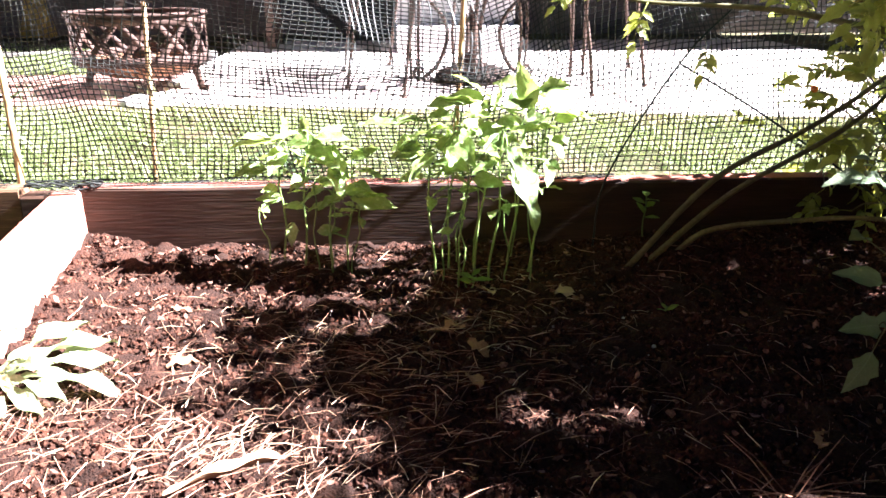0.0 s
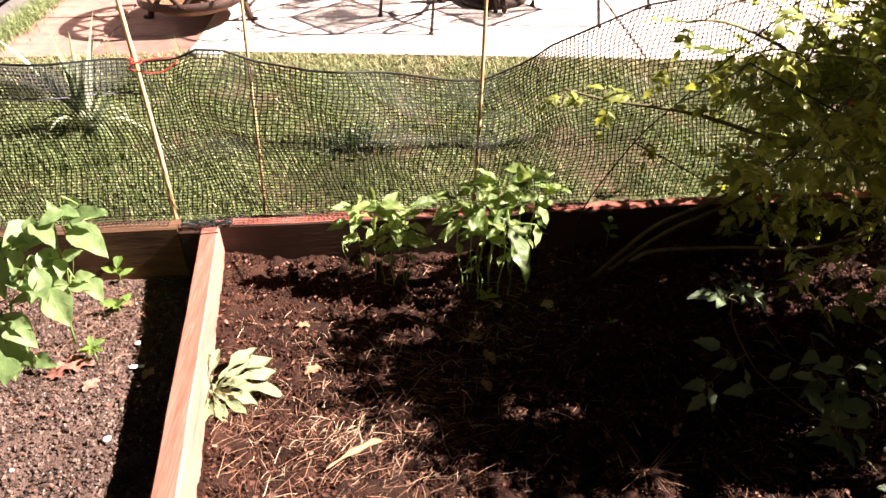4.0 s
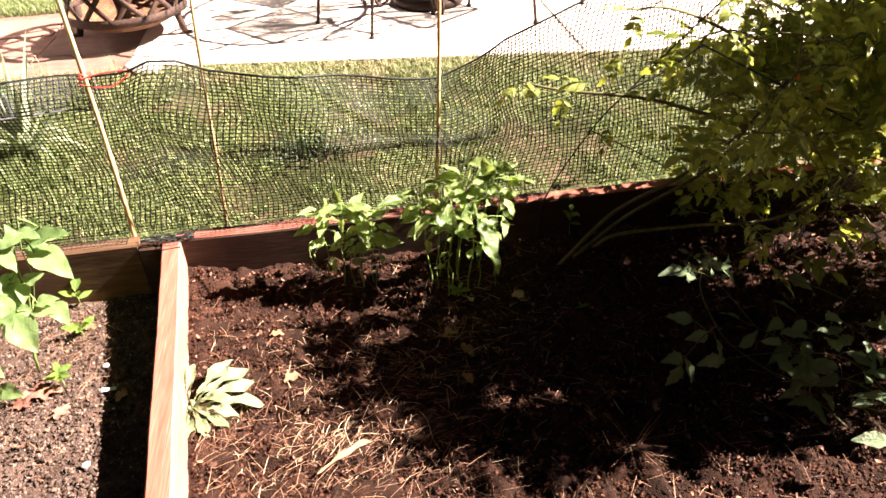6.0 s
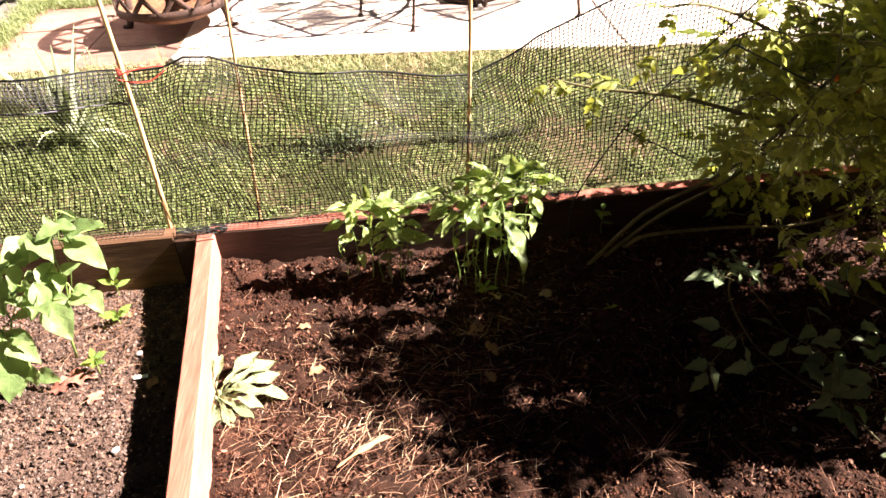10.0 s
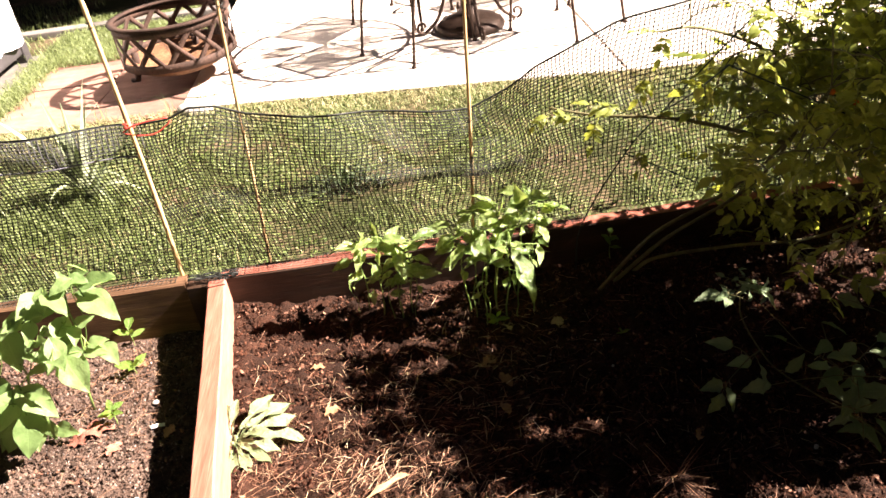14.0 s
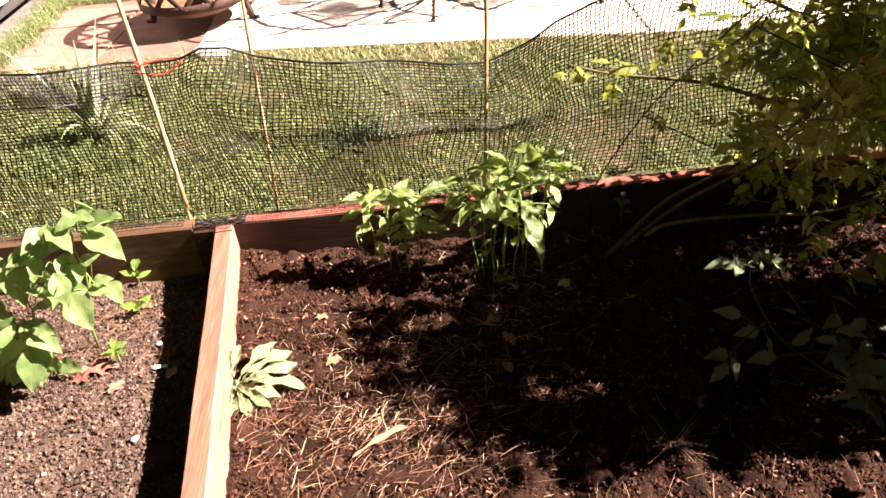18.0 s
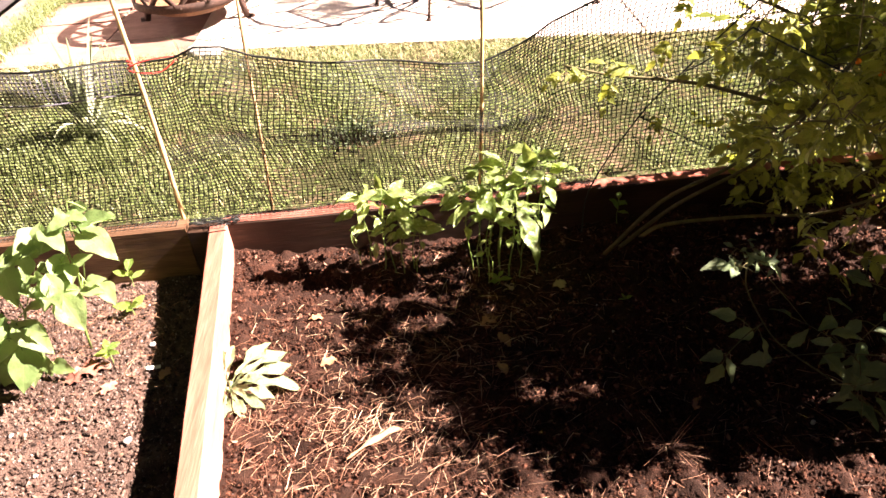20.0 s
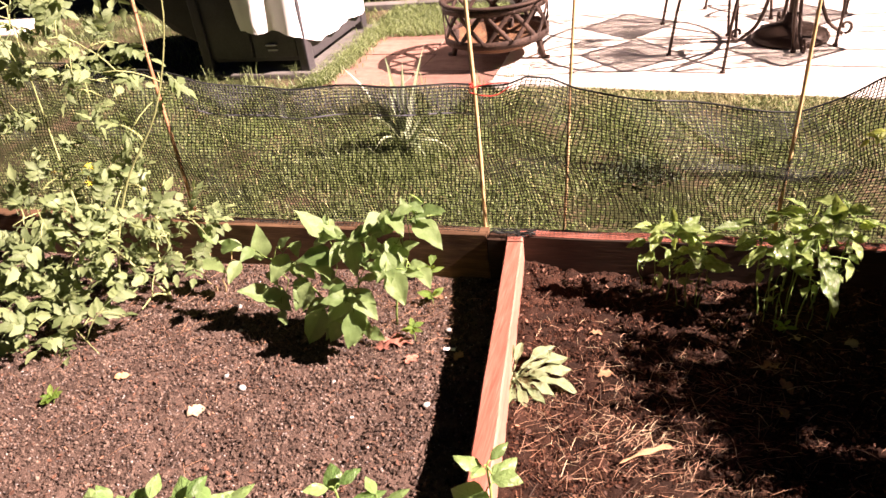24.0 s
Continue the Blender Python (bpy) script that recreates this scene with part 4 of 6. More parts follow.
tagged(new("needle_bundle", bundle.mesh("needle_bundle", M_NEEDLE, False)), "fan of brown pine needles sticking up from dark soil", "pine needles", kind="stuff")

# ---------------------------------------------------------------- fence net on canes
NET_TOP = [(-2.4, 0.70), (-1.7, 0.70), (-1.25, 0.655), (-1.05, 0.615), (-0.85, 0.598), (-0.55, 0.602), (-0.1, 0.583), (-0.03, 0.592), (0.02, 0.614), (0.08, 0.606),
           (0.155, 0.573), (0.3, 0.548), (0.44, 0.525), (0.6, 0.500), (0.727, 0.484), (0.80, 0.52), (0.895, 0.575), (1.13, 0.672), (1.6, 0.76), (2.4, 0.80)]
PITCH = 0.0122


def net_point(x, v):
    """A point of the net: x along the fence, v from the board (0) to the top edge (1)."""
    top = lerp_table(x, NET_TOP)
    z = BT + 0.002 + (top - BT) * v
    # a slack pleat gathers the cells at mid height
    c = 0.50 + 0.03 * math.sin(x * 2.1)
    if -0.1 < x < 2.0:
        z -= (0.008 + 0.003 * math.sin(x * 9)) * math.exp(-((v - c - 0.06) / 0.085) ** 2) * min(1, (x + 0.1) / 0.25)
        z += (0.007 + 0.003 * math.sin(x * 11 + 1)) * math.exp(-((v - c + 0.06) / 0.085) ** 2) * min(1, (x + 0.1) / 0.25)
    y = 0.068 + 0.016 * math.sin(x * 7 + v * 3) * v + 0.010 * math.sin(x * 19 + v * 5) * (0.3 + v) + 0.022 * math.sin(v * 6 + x * 2.3) * v
    y -= 0.008 * math.exp(-((v - c) / 0.09) ** 2)
    dx = 0.010 * math.sin(v * 7 + x * 5) + 0.006 * math.sin(v * 13 + x * 23)
    dx += 0.05 * v * math.exp(-((x - 0.80) / 0.10) ** 2) - 0.03 * math.exp(-((x - 0.05) / 0.12) ** 2) * math.sin(v * 3)
    return Vector((x + dx, max(y, 0.058) if v < 0.1 else y, z))


def strands(fn, us, vs, r, hp, weft=None):
    """Crossing square strands over the sheet fn; the weft may be thinner than the warp."""
    g = [[fn(u, v) for v in vs] for u in us]
    for col in g:
        hp.tube(col, r, 4)
    for j in range(len(vs)):
        hp.tube([g[i][j] for i in range(len(us))], weft or r, 4)


net = thing("garden_net", "black plastic mesh fence net, sagging and creased, on canes", "net", (0, 0.06, 0))


def net_local(x, v):
    return net_point(x, v) - Vector((0, 0.06, 0))


NX_NET = int(4.3 / PITCH)
hp = Heap()
strands(net_local, [-2.1 + PITCH * i for i in range(NX_NET)], [i / 50 for i in range(51)], 0.0014, hp, 0.00115)
child("mesh_sheet", hp.mesh("mesh_sheet", M_NET, False), net)
hp = Heap()
hp.tube([net_local(-2.1 + 0.02 * i, 1.0) for i in range(215)], 0.003, 5)
child("top_edge", hp.mesh("top_edge", M_NET), net, None, "thick selvedge along the top")
# the top is folded down on the left of the first cane
hp = Heap()


def fold_local(x, v):
    top = lerp_table(x, NET_TOP)
    p = net_point(x, 0.98)
    return Vector((p.x + 0.006, p.y - 0.06 - 0.014 - 0.01 * math.sin(v * 2.6) - 0.006 * math.sin(x * 9), top + 0.004 - v * (0.092 + 0.01 * math.sin(x * 4))))


strands(fold_local, [-1.12 + PITCH * i for i in range(84)], [i / 9 for i in range(10)], 0.0011, hp, 0.0009)
child("folded_flap", hp.mesh("folded_flap", M_NETFLAP, False), net, None, "top of the net folded down double")
hp = Heap()
hp.tube([fold_local(-1.12 + PITCH * 0.5 * i, 1.0) for i in range(167)], 0.0026, 4)
child("pale_edge", hp.mesh("pale_edge", M_NETPALE), net, None, "bleached selvedge of the folded flap")
# a slack fold doubles the net at mid height
hp = Heap()


def pleat_local(x, v):
    z = 0.336 + 0.012 * math.sin(x * 3.1 + 0.6) + 0.006 * math.sin(x * 13)
    h = 0.04 + 0.01 * math.sin(x * 5 + 1)
    return Vector((x + 0.005 * math.sin(x * 40), -0.018 - 0.010 * math.sin(v * math.pi) + 0.012 * math.sin(x * 7), z + h * (v - 0.5)))


strands(pleat_local, [-0.11 + PITCH * i for i in range(104)], [i / 3 for i in range(4)], 0.0007, hp, 0.0007)
child("slack_fold", hp.mesh("slack_fold", M_NET, False), net, None, "slack double fold along the middle")
# the foot of the net lies over the board
hp = Heap()


def apron_local(x, v):
    over = 0.026 * math.exp(-((x + 0.022) / 0.03) ** 4)
    return Vector((x + 0.005 * math.sin(x * 31 + v * 4), -0.006 - v * (0.048 + over + 0.003 * math.sin(x * 17)), BT + 0.0035 + 0.002 * math.sin(x * 23 + v * 5)))


strands(apron_local, [-0.075 + PITCH * i for i in range(92)], [i / 5 for i in range(6)], 0.0007, hp)
strands(lambda x, v: Vector((x + 0.004 * math.sin(x * 27 + v * 3), 0.006 - v * 0.056, BT + 0.005 + 0.002 * math.sin(x * 19))), [-1.7 + PITCH * i for i in range(129)], [i / 4 for i in range(5)], 0.0008, hp)
for k in range(7):
    hp.tube([(-0.105 + 0.013 * i, -0.056 + 0.0055 * (k % 4) + 0.003 * math.sin(i * 1.7 + k * 2), BT + 0.006 + 0.004 * (k // 3) + 0.0025 * math.sin(i * 2.3 + k)) for i in range(12)], 0.0016, 4)
child("foot_strip", hp.mesh("foot_strip", M_NET, False), net, None, "foot of the net laid over the board")


def cane(at, top, r0, r1, material, label):
    a, b = Vector(at), Vector(top)
    c = thing("cane", label, "garden cane", at, "canes of the net fence")
    pts, rad = [], []
    n = 26
    for i in range(n):
        t = i / (n - 1)
        p = (b - a) * t + Vector((0.004 * math.sin(t * 5 + a.x * 9), 0.003 * math.sin(t * 7), 0))
        pts.append(p)
        rad.append((r0 + (r1 - r0) * t) * (1.18 if i % 6 == 3 else 1.0))
    child("shaft", raw("shaft", *tube_data(pts, rad, 8), material), c)
    for t in (0.45, 0.8):
        hb = Heap()
        p = (b - a) * t
        hb.tube([p + Vector((math.cos(q) * 0.009, math.sin(q) * 0.009, 0.002 * q)) for q in [i * 0.6 for i in range(20)]], 0.0012, 4)
        child("tie", hb.mesh("tie", M_NET), c)
    return c


cane((-0.128, 0.050, -0.02), (-0.120, 0.030, 1.05), 0.0066, 0.005, M_CANE, "pale bamboo cane leaning behind the bed corner")
cane((0.098, 0.088, -0.02), (0.185, 0.075, 1.05), 0.005, 0.0038, M_CANE, "thin bamboo cane behind the net")
cane((0.700, 0.070, -0.02), (0.760, 0.042, 1.05), 0.0055, 0.004, M_CANE, "pale bamboo cane where the net sags")
cane((-1.205, 0.055, -0.02), (-1.165, 0.050, 1.05), 0.0066, 0.005, M_CANE_R, "reddish cane at the far end of the fence")
cane((1.95, 0.07, -0.02), (1.97, 0.06, 1.05), 0.0055, 0.004, M_CANE, "bamboo cane behind the tomato plant")

tie = thing("red_tie", "red cord tied round the cane and net", "cord", (-0.1, 0.04, 0.59))
hb = Heap()
hb.tube(spline([(-0.032, -0.022, 0.0), (-0.01, -0.026, 0.012), (0.03, -0.024, 0.02), (0.085, -0.02, 0.022)], 5), 0.002, 5)
hb.tube(spline([(-0.03, -0.02, -0.005), (0.01, -0.024, -0.014), (0.05, -0.024, -0.012), (0.09, -0.02, 0.012)], 5), 0.0018, 5)
hb.tube([Vector((-0.022 + math.cos(q) * 0.011, -0.002 + math.sin(q) * 0.014, 0.0015 * q)) for q in [i * 0.5 for i in range(24)]], 0.0018, 5)
child("knot", hb.mesh("knot", M_RED), tie)


# ---------------------------------------------------------------- lawn grass
def blades(name, n, place, lmin, lmax, material, label, seed, lean=0.5, w=0.0016):
    rg = random.Random(seed)
    hp = Heap()
    for i in range(n):
        q = place(rg)
        if q is None:
            continue
        x, y, z = q
        L = rg.uniform(lmin, lmax)
        a = rg.uniform(0, 2 * math.pi)
        d = Vector((math.cos(a), math.sin(a), 0))
        s = Vector((-d.y, d.x, 0)) * w * rg.uniform(0.7, 1.5)
        b = Vector((x, y, z))
        k = lean * rg.uniform(0.3, 1.3)
        m = b + d * L * k * 0.3 + Vector((0, 0, L * 0.55))
        t = b + d * L * k + Vector((0, 0, L * (1.0 - 0.35 * k)))
        hp.add([b - s, b + s, m + s * 0.8, m - s * 0.8, t], [(0, 1, 2, 3), (3, 2, 4)])
    return tagged(new(name, hp.mesh(name, material, False)), label, "grass", kind="stuff")


def lawn_spot(rg):
    x, y = rg.uniform(-3.4, 3.6), 0.09 + 1.75 * rg.random() ** 1.15
    if y > patio_edge(x) - 0.01 and x > -0.55:
        return None
    if -1.55 < x < -0.5 and y > 1.78:
        return None
    g = noise.noise((x * 2.2, y * 2.2, 9.0)) + 0.5 * noise.noise((x * 7, y * 7, 2.0))
    if rg.random() > 0.60 + g * 1.2:
        return None
    return x, y, lawn_z(x, y)


blades("lawn_grass", 165000, lawn_spot, 0.010, 0.032, M_GRASS, "short patchy lawn grass", 31, 1.5, 0.0016)
blades("dry_grass", 9000, lawn_spot, 0.02, 0.05, M_DRYGRASS, "dry straw-coloured grass in the lawn", 32, 1.2, 0.0014)


def small_leaves(name, n, place, smin, smax, material, label, seed):
    """Small broad weed leaves that lie tilted among the grass."""
    rg = random.Random(seed)
    hp = Heap()
    for i in range(n):
        q = place(rg)
        if q is None:
            continue
        b = Vector(q) + Vector((0, 0, rg.uniform(0.006, 0.022)))
        s = rg.uniform(smin, smax)
        e = Euler((rg.gauss(0, 0.6), rg.gauss(0, 0.6), rg.uniform(0, 6.3))).to_matrix()
        hp.add([b + e @ (Vector(p) * s) for p in ((-1, 0, 0), (-0.3, -0.55, 0.1), (0.7, -0.4, 0.1), (1, 0, -0.1), (0.6, 0.45, 0.1), (-0.35, 0.55, 0.1))], [(0, 1, 2, 3), (0, 3, 4, 5)])
    return tagged(new(name, hp.mesh(name, material, False)), label, "weeds", kind="stuff")


def weed_spot(rg):
    x, y = rg.uniform(-2.6, 3.0), 0.09 + 1.6 * rg.random()
    if y > patio_edge(x) - 0.03 and x > -0.55 or rg.random() > 0.45 + 0.9 * noise.noise((x * 3, y * 3, 5.0)):
        return None
    return x, y, lawn_z(x, y)


small_leaves("lawn_weeds", 34000, weed_spot, 0.004, 0.0085, M_CLOVER, "small clover-like leaves through the lawn", 37)


def dark_spot(rg):
    x, y = rg.gauss(0.325, 0.08), rg.gauss(0.755, 0.06)
    return x, y, lawn_z(x, y) + rg.uniform(0, 0.025)


small_leaves("dark_weed_clump", 420, dark_spot, 0.005, 0.011, M_DARKWEED, "low dark weed clump in the lawn", 38)


def edge_spot(rg):
    x = rg.uniform(-1.6, 3.4)
    y = (patio_edge(x) if x > -0.5 else 1.76) - abs(rg.gauss(0, 0.13))
    return x, y, lawn_z(x, y)


blades("edge_grass", 10000, edge_spot, 0.012, 0.045, M_DRYGRASS, "dry grass along the patio edge", 33, 0.9, 0.0013)


def far_spot(rg):
    if rg.random() < 0.5:
        x, y = rg.uniform(-1.62, -0.75), rg.uniform(2.75, 3.9)
    elif rg.random() < 0.4:
        x, y = rg.gauss(-1.55, 0.05), rg.uniform(1.8, 2.9)
    else:
        x, y = rg.uniform(-5.0, -1.6), rg.uniform(1.7, 4.6)
    return x, y, lawn_z(x, y) + 0.0


blades("tall_grass", 26000, far_spot, 0.025, 0.075, M_GRASS, "long unmown grass beyond the pavers", 34, 0.9, 0.002)


def tuft_spot(rg):
    tx, ty = rg.choice(((-0.42, 1.82), (-0.55, 1.74), (-0.30, 1.76), (-1.75, 1.98), (-2.05, 1.95), (-2.3, 1.93), (-1.62, 2.9), (-0.9, 1.74)))
    x, y = rg.gauss(tx, 0.02), rg.gauss(ty, 0.012)
    return x, y, max(lawn_z(x, y), -0.012)


def clump_spot(rg):
    x, y = rg.gauss(-0.78, 0.16), rg.gauss(0.82, 0.12)
    return x, y, lawn_z(x, y)


blades("lawn_clump", 2600, clump_spot, 0.03, 0.09, M_GRASS, "thicker grass clump round the yucca", 36, 0.7, 0.002)
blades("grass_tufts", 90, tuft_spot, 0.06, 0.15, M_GRASS, "thin seeding grass stalks along the pavers", 35, 0.8, 0.0012)


# ---------------------------------------------------------------- plants
def leaf_set(name, material, count, **kw):
    out = []
    for i in range(count):
        out.append(raw(name, *leaf_data(seed=i * 7 + 3, **{k: (v * (1 + 0.2 * (i - count / 2) / count) if k in ("droop", "fold", "width") else v) for k, v in kw.items()}), material))
    return out


PEPPER = leaf_set("leaf", L_PEPPER, 6, width=0.50, peak=0.36, droop=0.16, fold=0.45, wave=0.07, n=9, point=1.15)
BEAN = leaf_set("leaf", L_BEAN, 6, width=0.72, peak=0.27, droop=0.2, fold=0.55, wave=0.05, n=9, point=1.1, heart=0.4)
BASIL = leaf_set("leaf", L_BASIL, 4, width=0.7, peak=0.42, droop=0.35, fold=-0.35, wave=0.02, n=8, point=0.9)
LETTUCE = leaf_set("leaf", L_LETTUCE, 5, width=0.33, peak=0.76, droop=0.5, fold=0.9, wave=0.17, teeth=0.06, root=1.5, n=14, point=0.55)
WEED = leaf_set("leaf", L_WEED, 4, width=0.5, peak=0.5, droop=0.2, fold=0.3, n=6)


def bushy(name, label, category, base, stems, leaves, meshes, rg, group="", stem_mat=None, petiole=0.0012, face=(0, -0.35, 1), grow=1.0, longest=1.0, tilt=0.3):
    """A plant from stem lines and leaves (base, tip), in world metres; every leaf hangs on the nearest stem by a stalk."""
    pl = thing(name, label, category, base, group)
    o = Vector(base)
    nodes = []
    for pts, r0, r1 in stems:
        pts = [Vector(p) - o for p in pts]
        hp = Heap()
        n = len(pts)
        hp.tube(pts, [r0 + (r1 - r0) * i / (n - 1) for i in range(n)], 6)
        child("stem", hp.mesh("stem", stem_mat or M_STEM), pl)
        nodes.extend(pts[max(0, n // 4):])
    hp = Heap()
    for i, lf in enumerate(leaves):
        b, t = Vector(lf[0]) - o, Vector(lf[1]) - o
        up = Vector(lf[2]) if len(lf) > 2 else Vector(face) + Vector((rg.uniform(-tilt, tilt), rg.uniform(-tilt, tilt), 0))
        if (t - b).length > longest:
            t = b + (t - b).normalized() * longest
        near = min(nodes, key=lambda q: (q - b).length)
        stalk = bend(near, (near + b) / 2 + Vector((0, 0, 0.008)), b, 4)
        hp.tube(stalk, [petiole * 1.3, petiole * 1.2, petiole, petiole], 4)
        nodes.extend(stalk[1:3])
        child("leaf", meshes[i % len(meshes)], pl, aim(b, t, up, rg.uniform(-0.25, 0.25)) @ Matrix.Scale(grow, 4))
    if leaves:
        child("stalk_work", hp.mesh("stalk_work", stem_mat or M_STEM), pl)["kind"] = "stuff"
    return pl


def line(p, q, sag=0.01, n=7):
    p, q = Vector(p), Vector(q)
    return [p.lerp(q, i / (n - 1)) + Vector((sag * math.sin(i * 1.3 + p.x * 30), sag * math.cos(i * 1.1 + p.y * 30), 0)) * math.sin(math.pi * i / (n - 1)) for i in range(n)]


def spray(rg, tip, n, lmin, lmax, spread=1.0, down=0.35, lift=0.2):
    """Leaves in a whorl round the end of a stem."""
    out = []
    a0 = rg.uniform(0, 6)
    for i in range(n):
        a = a0 + i * 2.4
        L = rg.uniform(lmin, lmax)
        d = Vector((math.cos(a), math.sin(a), rg.uniform(-down, lift)))
        b = Vector(tip) + Vector((0, 0, -0.012 * i)) + d * 0.012 * spread
        out.append((b, b + d.normalized() * L))
    return out


rg = random.Random(5)
# the small pepper group
pep1 = [((0.390, -0.100, 0.242), (0.317, -0.12, 0.247)), ((0.401, -0.1, 0.247), (0.412, -0.13, 0.290)), ((0.445, -0.1, 0.251), (0.427, -0.06, 0.280)),
        ((0.46, -0.11, 0.243), (0.505, -0.08, 0.266)), ((0.4, -0.1, 0.232), (0.384, -0.16, 0.205)), ((0.367, -0.1, 0.197), (0.319, -0.13, 0.195)),
        ((0.489, -0.12, 0.23), (0.514, -0.17, 0.195)), ((0.518, -0.12, 0.215), (0.563, -0.12, 0.232)), ((0.484, -0.13, 0.203), (0.509, -0.19, 0.17)),
        ((0.443, -0.11, 0.203), (0.417, -0.14, 0.246)), ((0.515, -0.12, 0.143), (0.595, -0.12, 0.129)), ((0.41, -0.1, 0.091), (0.405, -0.13, 0.06)),
        ((0.391, -0.09, 0.136), (0.348, -0.1, 0.14)), ((0.452, -0.12, 0.081), (0.493, -0.13, 0.089))]
base_tops = [((0.385, -0.085), (0.395, -0.10, 0.245)), ((0.425, -0.115), (0.445, -0.11, 0.26)), ((0.478, -0.14), (0.485, -0.12, 0.235)), ((0.505, -0.115), (0.52, -0.12, 0.22))]


def pepper(label, base_top, leaves, rg, extra=4):
    (bx, by), top = base_top
    z = soil_right(bx, by)
    mine = list(leaves) + spray(rg, top, extra + 3, 0.035, 0.066, down=0.25, lift=0.4)
    mid = Vector((bx, by, z)).lerp(Vector(top), 0.55)
    mine += spray(rg, mid, 2, 0.025, 0.042, down=0.2)
    mine += spray(rg, Vector((bx, by, z)).lerp(Vector(top), 0.8), 4, 0.035, 0.06, down=0.25)
    stems = [(line((bx, by, z - 0.01), top, 0.006), 0.0022, 0.0014)]
    for k in range(1):
        sx, sy = bx + rg.uniform(-0.035, 0.035), by + rg.uniform(-0.03, 0.03)
        tip = Vector((sx + rg.uniform(-0.02, 0.02), sy, z + (top[2] - z) * rg.uniform(0.45, 0.7)))
        stems.append((line((sx, sy, soil_right(sx, sy) - 0.01), tip, 0.006), 0.0016, 0.001))
        mine += spray(rg, tip, 2, 0.02, 0.038)
    return bushy("pepper_plant", label, "pepper plant", (bx, by, z), stems, mine, PEPPER, rg, "young pepper plants by the board", grow=1.06, face=(0.15, -0.25, 0.8), tilt=0.9)


def share(leaves, tops):
    """Gives every leaf to the stem whose top is nearest."""
    out = [[] for _ in tops]
    for lf in leaves:
        k = min(range(len(tops)), key=lambda i: (Vector(tops[i][1]) - Vector(lf[0])).length)
        out[k].append(lf)
    return out


for bt, ls in zip(base_tops, share(pep1, base_tops)):
    pepper("small young pepper plant with bright green leaves", bt, ls, rg, 1)
pep2 = [((0.649, -0.13, 0.302), (0.739, -0.15, 0.327)), ((0.606, -0.15, 0.28), (0.542, -0.18, 0.294)), ((0.693, -0.16, 0.275), (0.623, -0.2, 0.279)), ((0.758, -0.14, 0.321), (0.703, -0.14, 0.366)),
        ((0.759, -0.14, 0.293), (0.781, -0.16, 0.345)), ((0.785, -0.15, 0.308), (0.848, -0.13, 0.341)), ((0.834, -0.14, 0.302), (0.803, -0.16, 0.374)), ((0.844, -0.13, 0.323), (0.898, -0.13, 0.332)),
        ((0.88, -0.12, 0.293), (0.95, -0.15, 0.288))]
pep3 = [((0.738, -0.17, 0.262), (0.785, -0.21, 0.246)), ((0.7, -0.18, 0.265), (0.72, -0.24, 0.235)), ((0.678, -0.18, 0.247), (0.713, -0.22, 0.218)),
        ((0.647, -0.16, 0.224), (0.604, -0.18, 0.248)), ((0.772, -0.26, 0.262), (0.82, -0.335, 0.16), (0.6, -0.9, 0.35)), ((0.773, -0.18, 0.264), (0.743, -0.22, 0.25)), ((0.665, -0.17, 0.235), (0.617, -0.22, 0.21)),
        ((0.703, -0.15, 0.23), (0.684, -0.17, 0.269)), ((0.811, -0.14, 0.274), (0.765, -0.18, 0.287)), ((0.849, -0.2, 0.226), (0.846, -0.25, 0.199)), ((0.638, -0.15, 0.259), (0.591, -0.18, 0.246))]
tops2 = [((0.664, -0.151), (0.65, -0.15, 0.285)), ((0.70, -0.215), (0.72, -0.18, 0.275)), ((0.735, -0.15), (0.76, -0.14, 0.32)), ((0.755, -0.2), (0.775, -0.2, 0.275)), ((0.80, -0.105), (0.835, -0.13, 0.345)), ((0.69, -0.12), (0.70, -0.13, 0.30)), ((0.83, -0.16), (0.86, -0.14, 0.30))]
for bt, ls in zip(tops2, share(pep2 + pep3, tops2)):
    pepper("taller pepper plant with broad green leaves", bt, ls, rg, 3)

# beans in the left bed
def bean(base, top, leaves, extra):
    """A bush bean: two stems, the broad leaflets given, and smaller ones between them."""
    bx, by = base
    z = soil_left(bx, by)
    mine = [(p, q, (0.45 + rg.uniform(-0.3, 0.3), -0.45 + rg.uniform(-0.3, 0.3), 0.7)) for p, q in leaves]
    for k in range(extra):
        p, q = (Vector(v) for v in leaves[k % len(leaves)])
        c = p + Vector((rg.gauss(0, 0.026), 0.012 + rg.gauss(0, 0.03), rg.gauss(-0.02, 0.028)))
        d = Vector((rg.gauss(0, 1), rg.gauss(-0.4, 0.6), rg.uniform(-0.5, 0.3))).normalized()
        mine.append((c, c + d * rg.uniform(0.045, 0.075), (rg.uniform(-0.2, 0.9), rg.uniform(-0.9, 0.1), 0.7)))
    st = [(line((bx, by, z - 0.01), top, 0.012), 0.0035, 0.002)]
    st.append((line((bx, by, z), Vector(top) + Vector((0.015, 0.03, 0.04)), 0.02), 0.0018, 0.001))
    return bushy("bean_plant", "bush bean plant with broad heart-shaped leaves", "bean plant", (bx, by, z), st, mine, BEAN, rg, "bean plants in the left bed", petiole=0.0016, longest=0.1)


